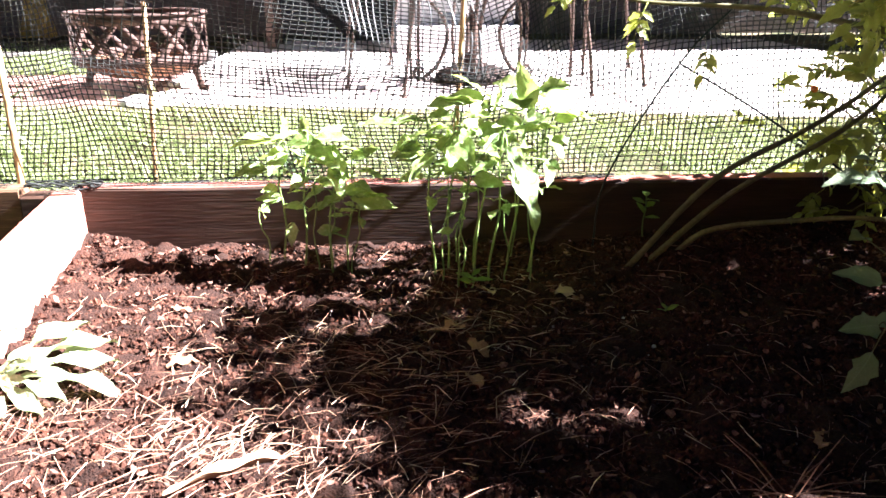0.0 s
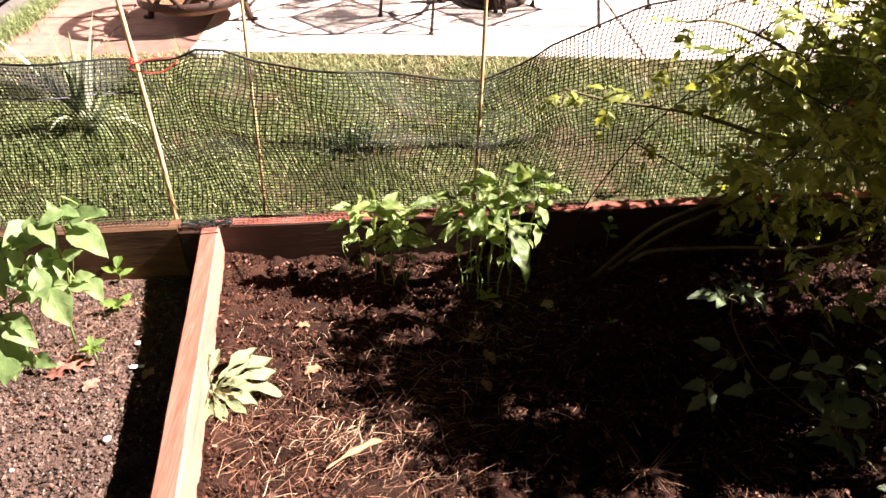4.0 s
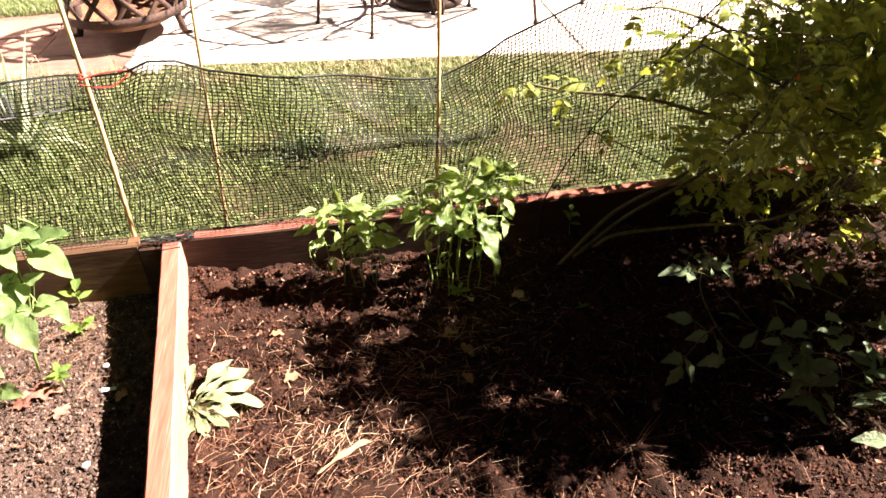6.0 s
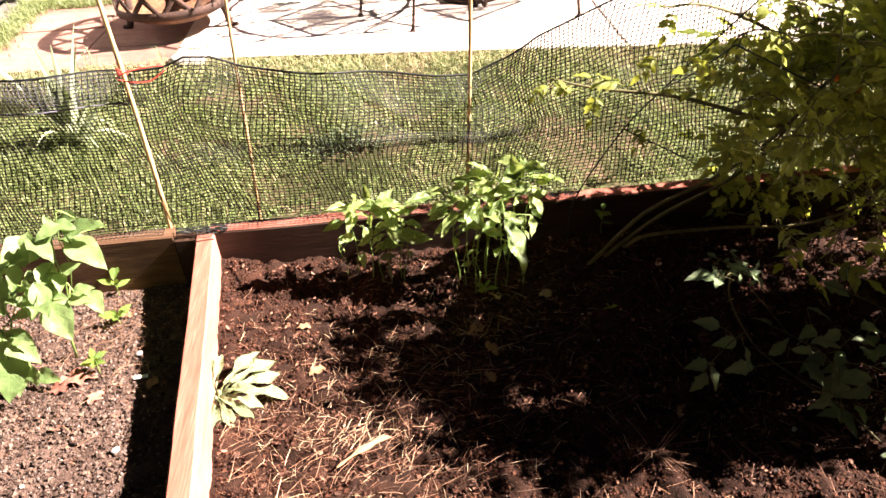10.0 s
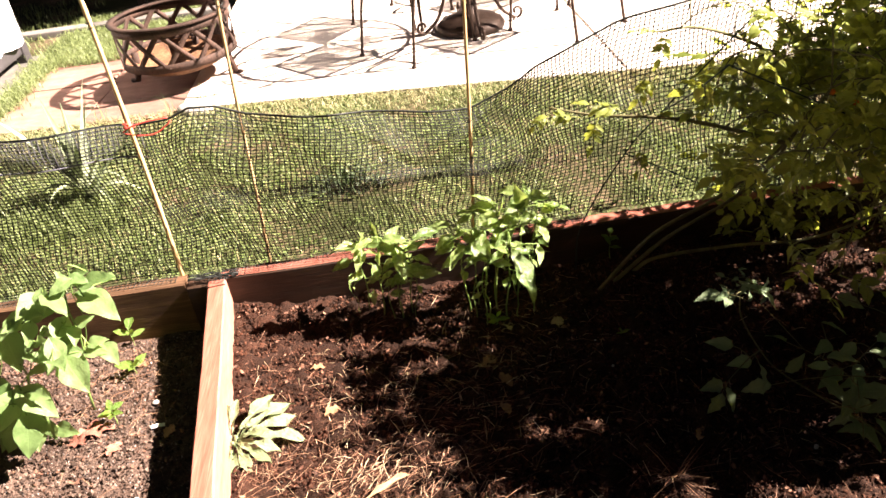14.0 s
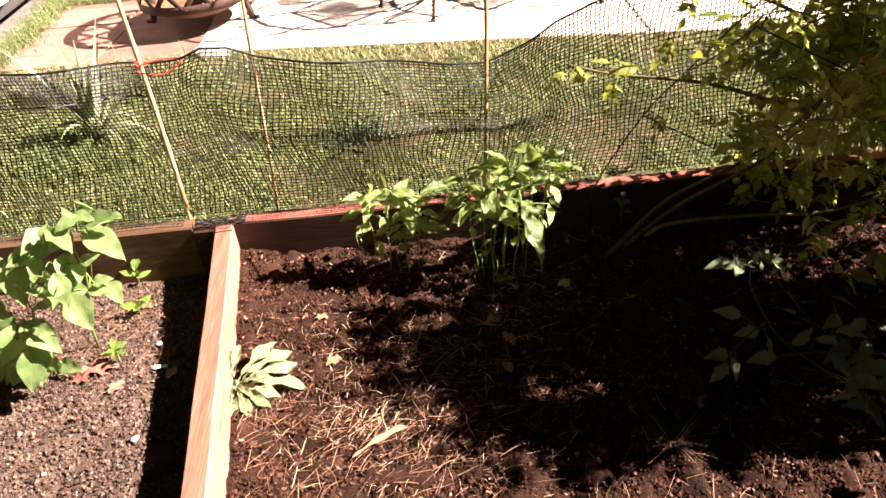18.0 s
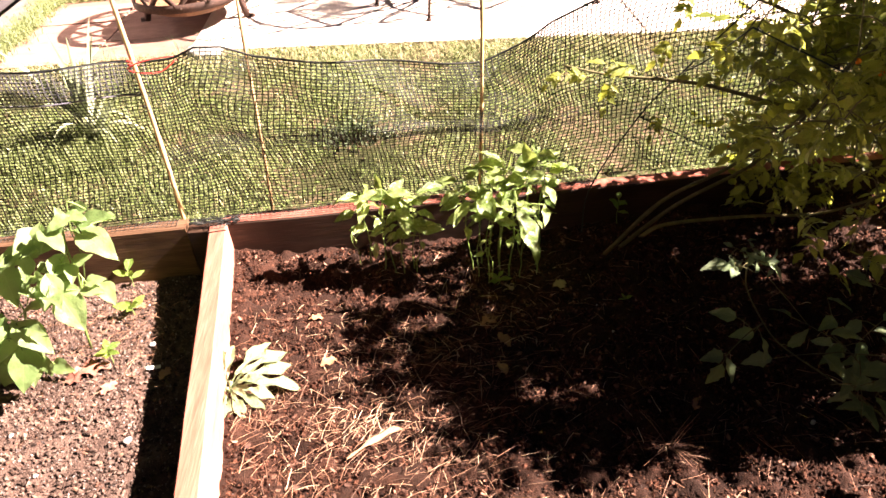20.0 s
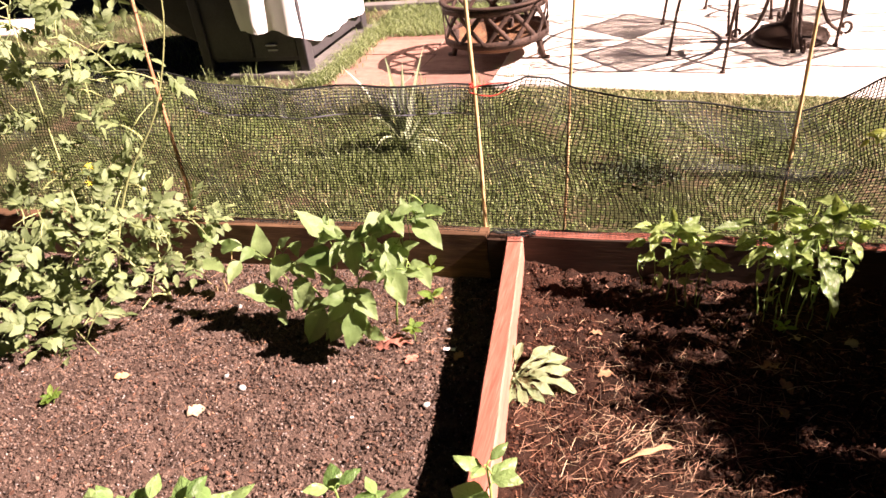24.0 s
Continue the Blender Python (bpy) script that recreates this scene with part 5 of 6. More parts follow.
bean((-0.41, -0.39), (-0.36, -0.42, 0.26),
     [((-0.373, -0.46, 0.211), (-0.428, -0.53, 0.153)), ((-0.361, -0.46, 0.216), (-0.262, -0.52, 0.161)), ((-0.358, -0.49, 0.169), (-0.364, -0.55, 0.069)), ((-0.384, -0.38, 0.323), (-0.358, -0.44, 0.254)),
      ((-0.282, -0.40, 0.279), (-0.291, -0.46, 0.251)), ((-0.273, -0.40, 0.238), (-0.227, -0.45, 0.182)), ((-0.309, -0.40, 0.248), (-0.337, -0.43, 0.286)), ((-0.394, -0.45, 0.222), (-0.438, -0.5, 0.122)), ((-0.377, -0.45, 0.145), (-0.369, -0.5, 0.047)), ((-0.476, -0.45, 0.137), (-0.518, -0.49, 0.054)), ((-0.498, -0.44, 0.214), (-0.523, -0.48, 0.15)),
      ((-0.252, -0.44, 0.266), (-0.215, -0.48, 0.199)), ((-0.26, -0.44, 0.325), (-0.238, -0.48, 0.268)), ((-0.50, -0.43, 0.099), (-0.538, -0.46, 0.014)), ((-0.432, -0.44, 0.094), (-0.462, -0.47, 0.04))], 20)
bean((-0.70, -0.30), (-0.66, -0.36, 0.22),
     [((-0.698, -0.34, 0.23), (-0.679, -0.34, 0.332)), ((-0.675, -0.38, 0.123), (-0.721, -0.44, 0.184)), ((-0.667, -0.38, 0.119), (-0.552, -0.46, 0.135)), ((-0.602, -0.36, 0.248), (-0.634, -0.42, 0.20)),
      ((-0.537, -0.40, 0.18), (-0.551, -0.46, 0.139)), ((-0.555, -0.38, 0.232), (-0.492, -0.42, 0.232)), ((-0.634, -0.33, 0.263), (-0.601, -0.33, 0.295))], 9)
bean((-0.53, -0.31), (-0.48, -0.35, 0.32),
     [((-0.478, -0.36, 0.327), (-0.522, -0.37, 0.409)), ((-0.491, -0.34, 0.324), (-0.472, -0.32, 0.363)), ((-0.458, -0.37, 0.267), (-0.548, -0.40, 0.271)), ((-0.48, -0.36, 0.315), (-0.411, -0.37, 0.345)),
      ((-0.501, -0.38, 0.236), (-0.437, -0.43, 0.246)), ((-0.415, -0.38, 0.301), (-0.431, -0.43, 0.272))], 11)
bean((-0.33, -0.30), (-0.23, -0.36, 0.40),
     [((-0.223, -0.36, 0.411), (-0.233, -0.35, 0.443)), ((-0.189, -0.36, 0.40), (-0.112, -0.37, 0.428)), ((-0.196, -0.36, 0.373), (-0.098, -0.42, 0.334)), ((-0.233, -0.36, 0.24), (-0.187, -0.36, 0.251)), ((-0.274, -0.38, 0.373), (-0.315, -0.41, 0.368)),
      ((-0.339, -0.38, 0.338), (-0.371, -0.41, 0.346)), ((-0.227, -0.37, 0.412), (-0.254, -0.40, 0.385)), ((-0.307, -0.40, 0.351), (-0.312, -0.44, 0.319)), ((-0.263, -0.38, 0.301), (-0.243, -0.42, 0.269))], 18)
far_bean = [((-1.019, -0.2, 0.101), (-0.919, -0.23, 0.105)), ((-0.885, -0.2, 0.109), (-0.891, -0.27, 0.081)), ((-1.063, -0.18, 0.085), (-1.09, -0.22, 0.075)), ((-0.91, -0.14, 0.122), (-0.961, -0.16, 0.168)),
            ((-0.95, -0.17, 0.14), (-0.88, -0.18, 0.17)), ((-0.99, -0.15, 0.15), (-1.03, -0.14, 0.21))]
zz = soil_left(-0.97, -0.2)
bushy("bean_plant", "thin bean plant with dry stems beside tomato foliage", "bean plant", (-0.97, -0.2, zz),
      [(line((-0.97, -0.2, zz - 0.01), (-0.93, -0.15, 0.16), 0.015), 0.003, 0.0015), (line((-1.0, -0.2, zz - 0.01), (-1.02, -0.17, 0.14), 0.02), 0.002, 0.001)], far_bean, BEAN, rg, "bean plants in the left bed", M_DRYSTEM, face=(0.5, -0.3, 0.8))

# tall basil along the front of the beds
for bx, by, zt, n, s in ((0.182, -1.182, 0.44, 16, 0.066), (-0.012, -1.29, 0.475, 16, 0.064), (0.035, -1.26, 0.425, 14, 0.055), (-0.155, -1.33, 0.43, 16, 0.07), (-0.20, -1.32, 0.435, 16, 0.07), (-0.25, -1.33, 0.44, 16, 0.072), (-0.305, -1.34, 0.435, 16, 0.07), (-0.36, -1.35, 0.43, 16, 0.07), (-0.41, -1.36, 0.42, 16, 0.065)):
    z = soil_right(bx, by) if bx > beam_x(by) else soil_left(bx, by)
    top = Vector((bx, by, zt))
    foot = Vector((bx + rg.uniform(-0.02, 0.02), max(by + 0.02, -1.275), z - 0.01))
    stem = line(foot, top, 0.006, 9)
    lv = []
    a0 = rg.uniform(0, 6)
    for i in range(n):
        k = i // 2
        a = a0 + k * 1.57 + (i % 2) * 3.14 + rg.uniform(-0.2, 0.2)
        drop = 0.013 * k + 0.0055 * k * k
        c = foot.lerp(top, 1 - drop / (zt - z))
        d = Vector((math.cos(a), math.sin(a), max(-0.25, 0.75 - 0.24 * k)))
        b = c + d * 0.008
        lv.append((b, b + d.normalized() * s * (0.55 + 0.2 * min(k, 3))))
    bushy("basil_plant", "tall basil plant with glossy cupped leaves", "basil", foot, [(stem, 0.0035, 0.0018)], lv, BASIL, rg, "basil along the front of the beds", face=(0, -0.1, 1))

# chicory rosette beside the divider
cx, cy = 0.064, -0.520
cz = soil_right(cx, cy)
ros = thing("chicory_plant", "pale green chicory rosette with ruffled leaves beside the divider", "leafy plant", (cx, cy, cz))
for i, (a, L, e) in enumerate(((3, 0.155, 0.22), (17, 0.145, 0.35), (33, 0.15, 0.5), (42, 0.13, 0.75), (82, 0.085, 1.2), (105, 0.075, 1.4), (-20, 0.11, 0.35), (-38, 0.10, 0.3), (-58, 0.095, 0.3), (-78, 0.09, 0.35), (-50, 0.07, 0.8), (-10, 0.085, 0.8), (-90, 0.065, 0.7))):
    d = Vector((math.cos(radians(a)), math.sin(radians(a)), e))
    b = d * 0.012
    child("leaf", LETTUCE[i % 5], ros, aim(b, b + d.normalized() * L * 0.9, (0, 0, 1), rg.uniform(-0.3, 0.3)))
hp = Heap()
for k in range(8):
    hp.tube([(0.004 * math.cos(k), 0.004 * math.sin(k), -0.01), (0.012 * math.cos(k), 0.012 * math.sin(k), 0.014)], 0.004, 5)
child("crown", hp.mesh("crown", L_LETTUCE), ros)


# ---------------------------------------------------------------- tomatoes
def leaflets(material, seed, pairs=3, toothed=0.16, broad=0.52):
    """A compound leaf of length 1 along +y: stalk, paired leaflets and an end leaflet, drooping."""
    r2 = random.Random(seed)
    hp = Heap()

    def rachis(t):
        return Vector((0.03 * math.sin(t * 3 + seed), t * 0.72, -0.22 * t * t))
    hp.tube([rachis(i / 5) for i in range(6)], [0.011, 0.010, 0.009, 0.008, 0.007, 0.006], 4)
    items = [(1.0, 0, 0.36)]
    for k in range(pairs):
        t = 0.34 + 0.56 * k / pairs
        for s in (-1, 1):
            items.append((t + r2.uniform(-0.03, 0.03), s * r2.uniform(0.9, 1.25), r2.uniform(0.26, 0.36)))
            if k == 1:
                items.append((t + 0.08, s * 1.2, 0.12))
    for t, ang, sz in items:
        v, f = leaf_data(width=broad, peak=0.36, droop=r2.uniform(0.15, 0.5), fold=r2.uniform(0.1, 0.45), wave=0.05, teeth=toothed, n=6, seed=r2.randrange(999))
        rot = Euler((r2.uniform(-0.35, 0.15), r2.uniform(-0.3, 0.3), -ang)).to_matrix()
        b = rachis(t)
        hp.add([b + rot @ (p * sz) for p in v], f)
    return hp


TOMHEAPS = [leaflets(L_TOM, 40 + i) for i in range(7)]
TOM = [h.mesh("leaf", L_TOM) for h in TOMHEAPS]
PALEHEAPS = [leaflets(L_TOMPALE, 80 + i, 3, 0.14, 0.58) for i in range(9)]
TOMPALE = [h.mesh("leaf", L_TOMPALE) for h in PALEHEAPS]


def tomato(name, label, base, vines, leaf_n, sizes, meshes, heaps, mat, rg, shape, limit=300, stem_mat=None, r0=0.007, face=(0, -0.15, 1)):
    """A sprawling tomato: thick vines, and compound leaves along them and out in the given volume."""
    pl = thing(name, label, "tomato plant", base)
    o = Vector(base)
    nodes = []
    for pts in vines:
        p = [q - o for q in spline(pts, 5)]
        n = len(p)
        child("vine", raw("vine", *tube_data(p, [r0 * (1 - 0.7 * i / n) for i in range(n)], 7), stem_mat or M_OLDSTEM), pl)
        nodes.extend(p[3:])
    twigs, rest = Heap(), Heap()
    made = 0
    for i in range(leaf_n):
        c = shape(rg)
        if c is None:
            continue
        c = Vector(c) - o
        nd = min(nodes, key=lambda q: (q - c).length)
        d = c - nd
        L = rg.uniform(*sizes)
        side = Vector((rg.gauss(0, 1), rg.gauss(0, 1), rg.gauss(0.15, 0.5)))
        dirn = (d.normalized() * 0.8 if d.length > 0.01 else Vector((0, 0, 0))) + side * 0.6
        dirn.normalize()
        b = c - dirn * L * 0.3
        twig = bend(nd, (nd + b) / 2 + Vector((0, 0, min(0.03, 0.25 * (b - nd).length))), b, 5)
        twigs.tube(twig, [0.0019, 0.0018, 0.0016, 0.0014, 0.0013], 4)
        nodes.extend(twig[2:4])
        up = Vector(face) + Vector((rg.gauss(0, 0.35), rg.gauss(0, 0.35), 0))
        m = aim(b, b + dirn * L, up, rg.uniform(-0.4, 0.4))
        k = rg.randrange(len(meshes))
        if made < limit:
            child("leaf", meshes[k], pl, m)
        else:
            rest.add([m @ v for v in heaps[k].v], heaps[k].f)
        made += 1
    child("twig_work", twigs.mesh("twig_work", stem_mat or M_OLDSTEM), pl)["kind"] = "stuff"
    if rest.v:
        ob = child("foliage", rest.mesh("foliage", mat), pl)
        ob["kind"] = "stuff"
    return pl, nodes


SUN_X, SUN_Y = SUN_TO.x / SUN_TO.z, SUN_TO.y / SUN_TO.z


def blocks(r2, x, y, z):
    """Whether a leaf here would take the sun from a place that the plants leave open to it."""
    sx, sy = x - SUN_X * z, y - SUN_Y * z
    if sy < lerp_table(sx, [(0.8, -0.85), (0.92, -0.83), (0.98, -0.76), (1.08, -0.82), (1.3, -0.82), (1.6, -0.74)]) + 0.05 * noise.noise((sx * 9, 1.3, 0.2)):
        return True
    rim = lerp_table(sy, [(-0.84, 0.93), (-0.74, 0.77), (-0.65, 0.67), (-0.49, 0.57), (-0.37, 0.52), (-0.21, 0.50), (0.0, 0.72)])
    if sx < rim and r2.random() > 0.85 * math.exp((sx - rim) / lerp_table(sy, [(-0.65, 0.14), (-0.45, 0.18), (-0.3, 0.2)])):
        return True
    if sx > 1.28 and r2.random() < (0.48 if sy < -0.45 else 0.62 if sy < -0.12 else 0.2):
        return True
    if sy > 0.06 and sx < 1.6 and r2.random() < 0.93:
        return True
    # the top of the board, the peppers and the loose shoot stand in the sun
    px, py = x - SUN_X * (z - BT), y - SUN_Y * (z - BT)
    if z > BT and -0.03 < py < 0.07 and 0.85 < px < 1.36 and r2.random() < 0.9:
        return True
    px, py = x - SUN_X * (z - 0.27), y - SUN_Y * (z - 0.27)
    if z > 0.27 and -0.29 < py < 0.01 and px < 1.0 and r2.random() < 0.97:
        return True
    px, py = x - SUN_X * (z - 0.21), y - SUN_Y * (z - 0.21)
    if z > 0.24 and -0.39 < py < -0.21 and 0.71 < px < 0.90:
        return True
    px, py = x - SUN_X * (z - 0.29), y - SUN_Y * (z - 0.29)
    if z > 0.30 and -0.67 < py < -0.54 and 1.03 < px < 1.31:
        return True
    px, py = x - SUN_X * (z - 0.15), y - SUN_Y * (z - 0.15)
    if z > 0.2 and -0.765 < py < -0.705 and 1.04 < px < 1.12 and r2.random() < 0.95:
        return True
    return False


def big_shape(r2):
    for _ in range(80):
        x, y, z = r2.uniform(1.02, 2.3), r2.uniform(-0.66, 0.34), r2.uniform(0.08, 1.15)
        # the outline swells upward and to the side away from the peppers; below it stands open on bare stems
        lo = lerp_table(z, [(0.0, 1.50), (0.15, 1.40), (0.3, 1.32), (0.45, 1.22), (0.6, 1.14), (0.75, 1.16), (0.95, 1.26), (1.1, 1.36), (1.25, 1.55)])
        lo += 0.06 * noise.noise((z * 9, y * 9, 4)) + (0.10 if y < -0.5 else 0.0)
        if y < -0.28 and z > 0.34 and x < 1.46 and r2.random() < 0.7:
            continue
        if x < lo or (z < 0.48 and (x < 1.36 or r2.random() < (0.85 if y < -0.15 else 0.45))):
            continue
        if ((x - 1.75) / 0.68) ** 2 + ((y + 0.16) / 0.52) ** 2 + ((z - 0.52) / 0.56) ** 2 > 1.0:
            continue
        if blocks(r2, x, y, z):
            continue
        return x, y, z
    return None


rg = random.Random(17)
V = [[(1.02, -0.14, 0.0), (1.154, -0.17, 0.18), (1.308, -0.2, 0.285), (1.45, -0.22, 0.42), (1.6, -0.25, 0.7), (1.65, -0.3, 1.0)],
     [(1.06, -0.12, 0.0), (1.2, -0.15, 0.15), (1.407, -0.18, 0.30), (1.6, -0.12, 0.5), (1.8, -0.15, 0.8)],
     [(1.13, -0.09, 0.01), (1.19, -0.12, 0.07), (1.39, -0.16, 0.10), (1.6, -0.2, 0.12), (1.8, -0.3, 0.3), (1.95, -0.4, 0.6)],
     [(1.6, -0.1, 0.5), (1.45, -0.05, 0.6), (1.28, -0.08, 0.68), (1.15, -0.12, 0.70)],
     [(1.45, -0.22, 0.42), (1.25, -0.1, 0.46), (1.05, -0.02, 0.47), (0.93, 0.0, 0.50)]]
tom, tnodes = tomato("tomato_plant", "sprawling dense tomato plant with dark foliage on the bed", (1.02, -0.14, 0.0), V, 2100, (0.065, 0.125), TOM, TOMHEAPS, L_TOM, rg, big_shape, 290, r0=0.0062, face=(0.45, -0.25, 0.8))


def side_shape(r2):
    for _ in range(40):
        x, y, z = r2.uniform(1.70, 2.4), r2.uniform(-0.86, -0.36), r2.uniform(0.15, 1.3)
        if r2.random() < 0.12:
            # leaves added where their shadow fills a lit gap on the soil
            z = r2.uniform(0.88, 1.25)
            x, y = SUN_X * z + r2.uniform(0.66, 0.98), SUN_Y * z + r2.uniform(-0.72, -0.50)
        if x < 1.78 + 0.12 * noise.noise((y * 6, z * 6, 1)) or blocks(r2, x, y, z):
            continue
        return x, y, z
    return None


# added mostly out of view, to cast the deep shade over the bed
tomato("tomato_plant", "second dense tomato plant, added out of view to shade the bed", (2.05, -0.45, soil_right(2.05, -0.45)), [[(2.05, -0.45, 0.0), (2.1, -0.4, 0.3), (2.1, -0.3, 0.7), (2.05, -0.2, 1.05)], [(2.05, -0.45, 0.0), (2.1, -0.6, 0.4), (1.95, -0.7, 1.05)], [(2.05, -0.45, 0.0), (1.95, -0.65, 0.2), (1.9, -0.75, 0.4)]],
       1300, (0.08, 0.13), TOM, TOMHEAPS, L_TOM, rg, side_shape, 60)
# loose shoots that reach out over the net
shoot = [((1.10, -0.10, 0.50), (1.0, -0.06, 0.56)), ((1.0, -0.04, 0.48), (0.90, -0.03, 0.52)), ((0.93, -0.01, 0.49), (0.87, -0.04, 0.47)), ((1.05, -0.03, 0.47), (1.01, -0.08, 0.40)), ((1.16, -0.12, 0.70), (1.10, -0.13, 0.73)),
         ((1.2, -0.1, 0.69), (1.15, -0.14, 0.63)), ((1.18, -0.09, 0.58), (1.10, -0.1, 0.53)), ((1.15, -0.1, 0.40), (1.10, -0.15, 0.36))]
for i, (b, t) in enumerate(shoot):
    child("leaf", TOM[i % 7], tom, aim(Vector(b) - tom.location, Vector(t) - tom.location, (0, -0.2, 1), rg.uniform(-0.3, 0.3)))


def ball(r):
    bm = bmesh.new()
    bmesh.ops.create_uvsphere(bm, u_segments=12, v_segments=8, radius=r)
    for v in bm.verts:
        if v.co.z > r * 0.8:
            v.co.z -= r * 0.12
    return bm


for i in range(16):
    ripe = i in (0, 4, 9)
    p = Vector(big_shape(rg) or (1.5, -0.3, 0.5)) if i else Vector((1.47, -0.42, 0.60))
    if i == 4:
        p = Vector((1.29, -0.2, 0.34))
    if i == 9:
        p = Vector((1.41, -0.43, 0.635))
    part("tomato", ball(rg.uniform(0.006, 0.008)), M_FRUIT if ripe else M_UNRIPE, tom, "ripe orange-red cherry tomato" if ripe else "unripe green cherry tomato", Matrix.Translation(p - tom.location))

# the wire cage it grows through
cage = thing("tomato_cage", "green coated wire tomato cage leaning on its side", "plant cage", (1.0, -0.03, 0.0))
for pts in ([(0.985, -0.03, 0.0), (1.005, -0.02, 0.145), (1.115, -0.05, 0.365), (1.21, -0.05, 0.47), (1.35, -0.06, 0.62), (1.5, -0.08, 0.78)],
            [(1.115, -0.05, 0.365), (1.25, -0.06, 0.29), (1.41, -0.07, 0.19), (1.6, -0.08, 0.06)],
            [(1.206, -0.40, 0.71), (1.38, -0.40, 0.615), (1.563, -0.40, 0.516), (1.8, -0.4, 0.39)],
            [(1.206, -0.40, 0.71), (1.21, -0.22, 0.58), (1.21, -0.05, 0.47)]):
    q = [Vector(p) - cage.location for p in spline(pts, 4)]
    child("wire", raw("wire", *tube_data(q, 0.002, 6), M_WIRE), cage)

# the loose tomato shoot near the camera
vol = [((1.153, -0.58, 0.294), (1.047, -0.6, 0.302)), ((1.183, -0.58, 0.286), (1.12, -0.62, 0.315)), ((1.194, -0.58, 0.291), (1.215, -0.60, 0.326)), ((1.23, -0.58, 0.292), (1.290, -0.64, 0.255)), ((1.219, -0.58, 0.287), (1.264, -0.60, 0.303)),
       ((1.248, -0.57, 0.281), (1.262, -0.58, 0.315)), ((1.162, -0.6, 0.29), (1.139, -0.64, 0.31)), ((1.12, -0.70, 0.159), (1.058, -0.725, 0.175))]
vol += [((1.118, -0.72, 0.168), (1.128, -0.775, 0.132)), ((1.226, -0.64, 0.136), (1.235, -0.70, 0.09)),
       ((1.231, -0.6, 0.11), (1.115, -0.63, 0.14)), ((1.127, -0.69, 0.121), (1.085, -0.72, 0.065)), ((1.40, -0.74, 0.06), (1.45, -0.74, 0.09)),
       ((1.30, -0.62, 0.08), (1.36, -0.62, 0.13)), ((1.18, -0.61, 0.17), (1.10, -0.60, 0.20))]
VOLLEAF = leaf_set("leaf", L_SHOOT, 4, width=0.56, peak=0.36, droop=0.3, fold=0.5, wave=0.05, teeth=0.08, n=8)
for k in range(18):
    a = k * 2.4
    q = Vector((1.195, -0.58, 0.296)) + Vector((rg.gauss(0, 0.028), rg.gauss(0, 0.022), rg.uniform(-0.015, 0.012)))
    vol.append((q, q + Vector((math.cos(a), math.sin(a), rg.uniform(-0.3, 0.8))).normalized() * rg.uniform(0.018, 0.034)))
bushy("tomato_seedling", "loose self-sown tomato shoot with a cluster of small grey-green leaves", "tomato plant", (1.47, -0.85, soil_right(1.47, -0.85)),
      [(spline([(1.47, -0.85, 0.0), (1.42, -0.75, 0.025), (1.36, -0.67, 0.04), (1.292, -0.61, 0.075), (1.252, -0.59, 0.127), (1.204, -0.58, 0.222), (1.195, -0.58, 0.29)], 4), 0.0022, 0.0016),
       (spline([(1.252, -0.59, 0.127), (1.19, -0.65, 0.16), (1.12, -0.71, 0.165)], 4), 0.002, 0.0012)], vol, VOLLEAF, rg, "", M_OLDSTEM, 0.0009, (0.45, -0.35, 0.8), 0.74, 0.075)

low = []
for k in range(64):
    a = k * 2.4
    q = Vector((1.52 + rg.gauss(0, 0.14), -0.72 + rg.gauss(0, 0.11), rg.uniform(0.04, 0.17)))
    low.append((q, q + Vector((math.cos(a), math.sin(a), rg.uniform(-0.4, 0.3))).normalized() * rg.uniform(0.045, 0.075)))
z0 = soil_right(1.62, -0.80)
low_stems = []
for k, (ex, ey) in enumerate(((1.50, -0.84), (1.74, -0.83), (1.40, -0.66), (1.55, -0.58), (1.32, -0.76), (1.70, -0.66))):
    low_stems.append((spline([(1.62, -0.80, z0 - 0.01), ((1.62 + ex) / 2, (ey - 0.80) / 2 + 0.02, z0 + 0.09), (ex, ey, z0 + 0.07 + 0.01 * k)], 5), 0.0018, 0.001))
bushy("tomato_seedling", "low spreading self-sown tomato shoot on dark soil", "tomato plant", (1.62, -0.80, z0), low_stems, low, VOLLEAF, rg, "", M_OLDSTEM, 0.0009, (0.3, -0.3, 0.8))

# pale tomatoes in the left bed
rg = random.Random(23)


def pale_shape(x0, x1, y0, y1, z0, z1):
    def fn(r2):
        for _ in range(20):
            x, y, z = r2.uniform(x0, x1), r2.uniform(y0, y1), r2.uniform(z0, z1)
            a = ((x - (x0 + x1) / 2) / (x1 - x0) * 2) ** 2 + ((y - (y0 + y1) / 2) / (y1 - y0) * 2) ** 2 + ((z - (z0 + z1) / 2) / (z1 - z0) * 2) ** 2
            if a < 1.1:
                return x, y, z
        return None
    return fn


PT = "pale green tomato plant with thin yellowish stems"
tomato("tomato_plant", PT, (-1.30, -0.30, soil_left(-1.3, -0.3)), [[(-1.30, -0.30, 0.0), (-1.25, -0.28, 0.2), (-1.15, -0.25, 0.42), (-1.0, -0.22, 0.62), (-0.9, -0.2, 0.85), (-0.86, -0.2, 1.05)],
       [(-1.30, -0.30, 0.0), (-1.38, -0.25, 0.3), (-1.42, -0.2, 0.6), (-1.4, -0.2, 0.9)]], 84, (0.09, 0.15), TOMPALE, PALEHEAPS, L_TOMPALE, rg, pale_shape(-1.65, -0.95, -0.4, 0.0, 0.5, 1.1), 90, M_PALESTEM, 0.0045, (0.4, -0.35, 0.8))
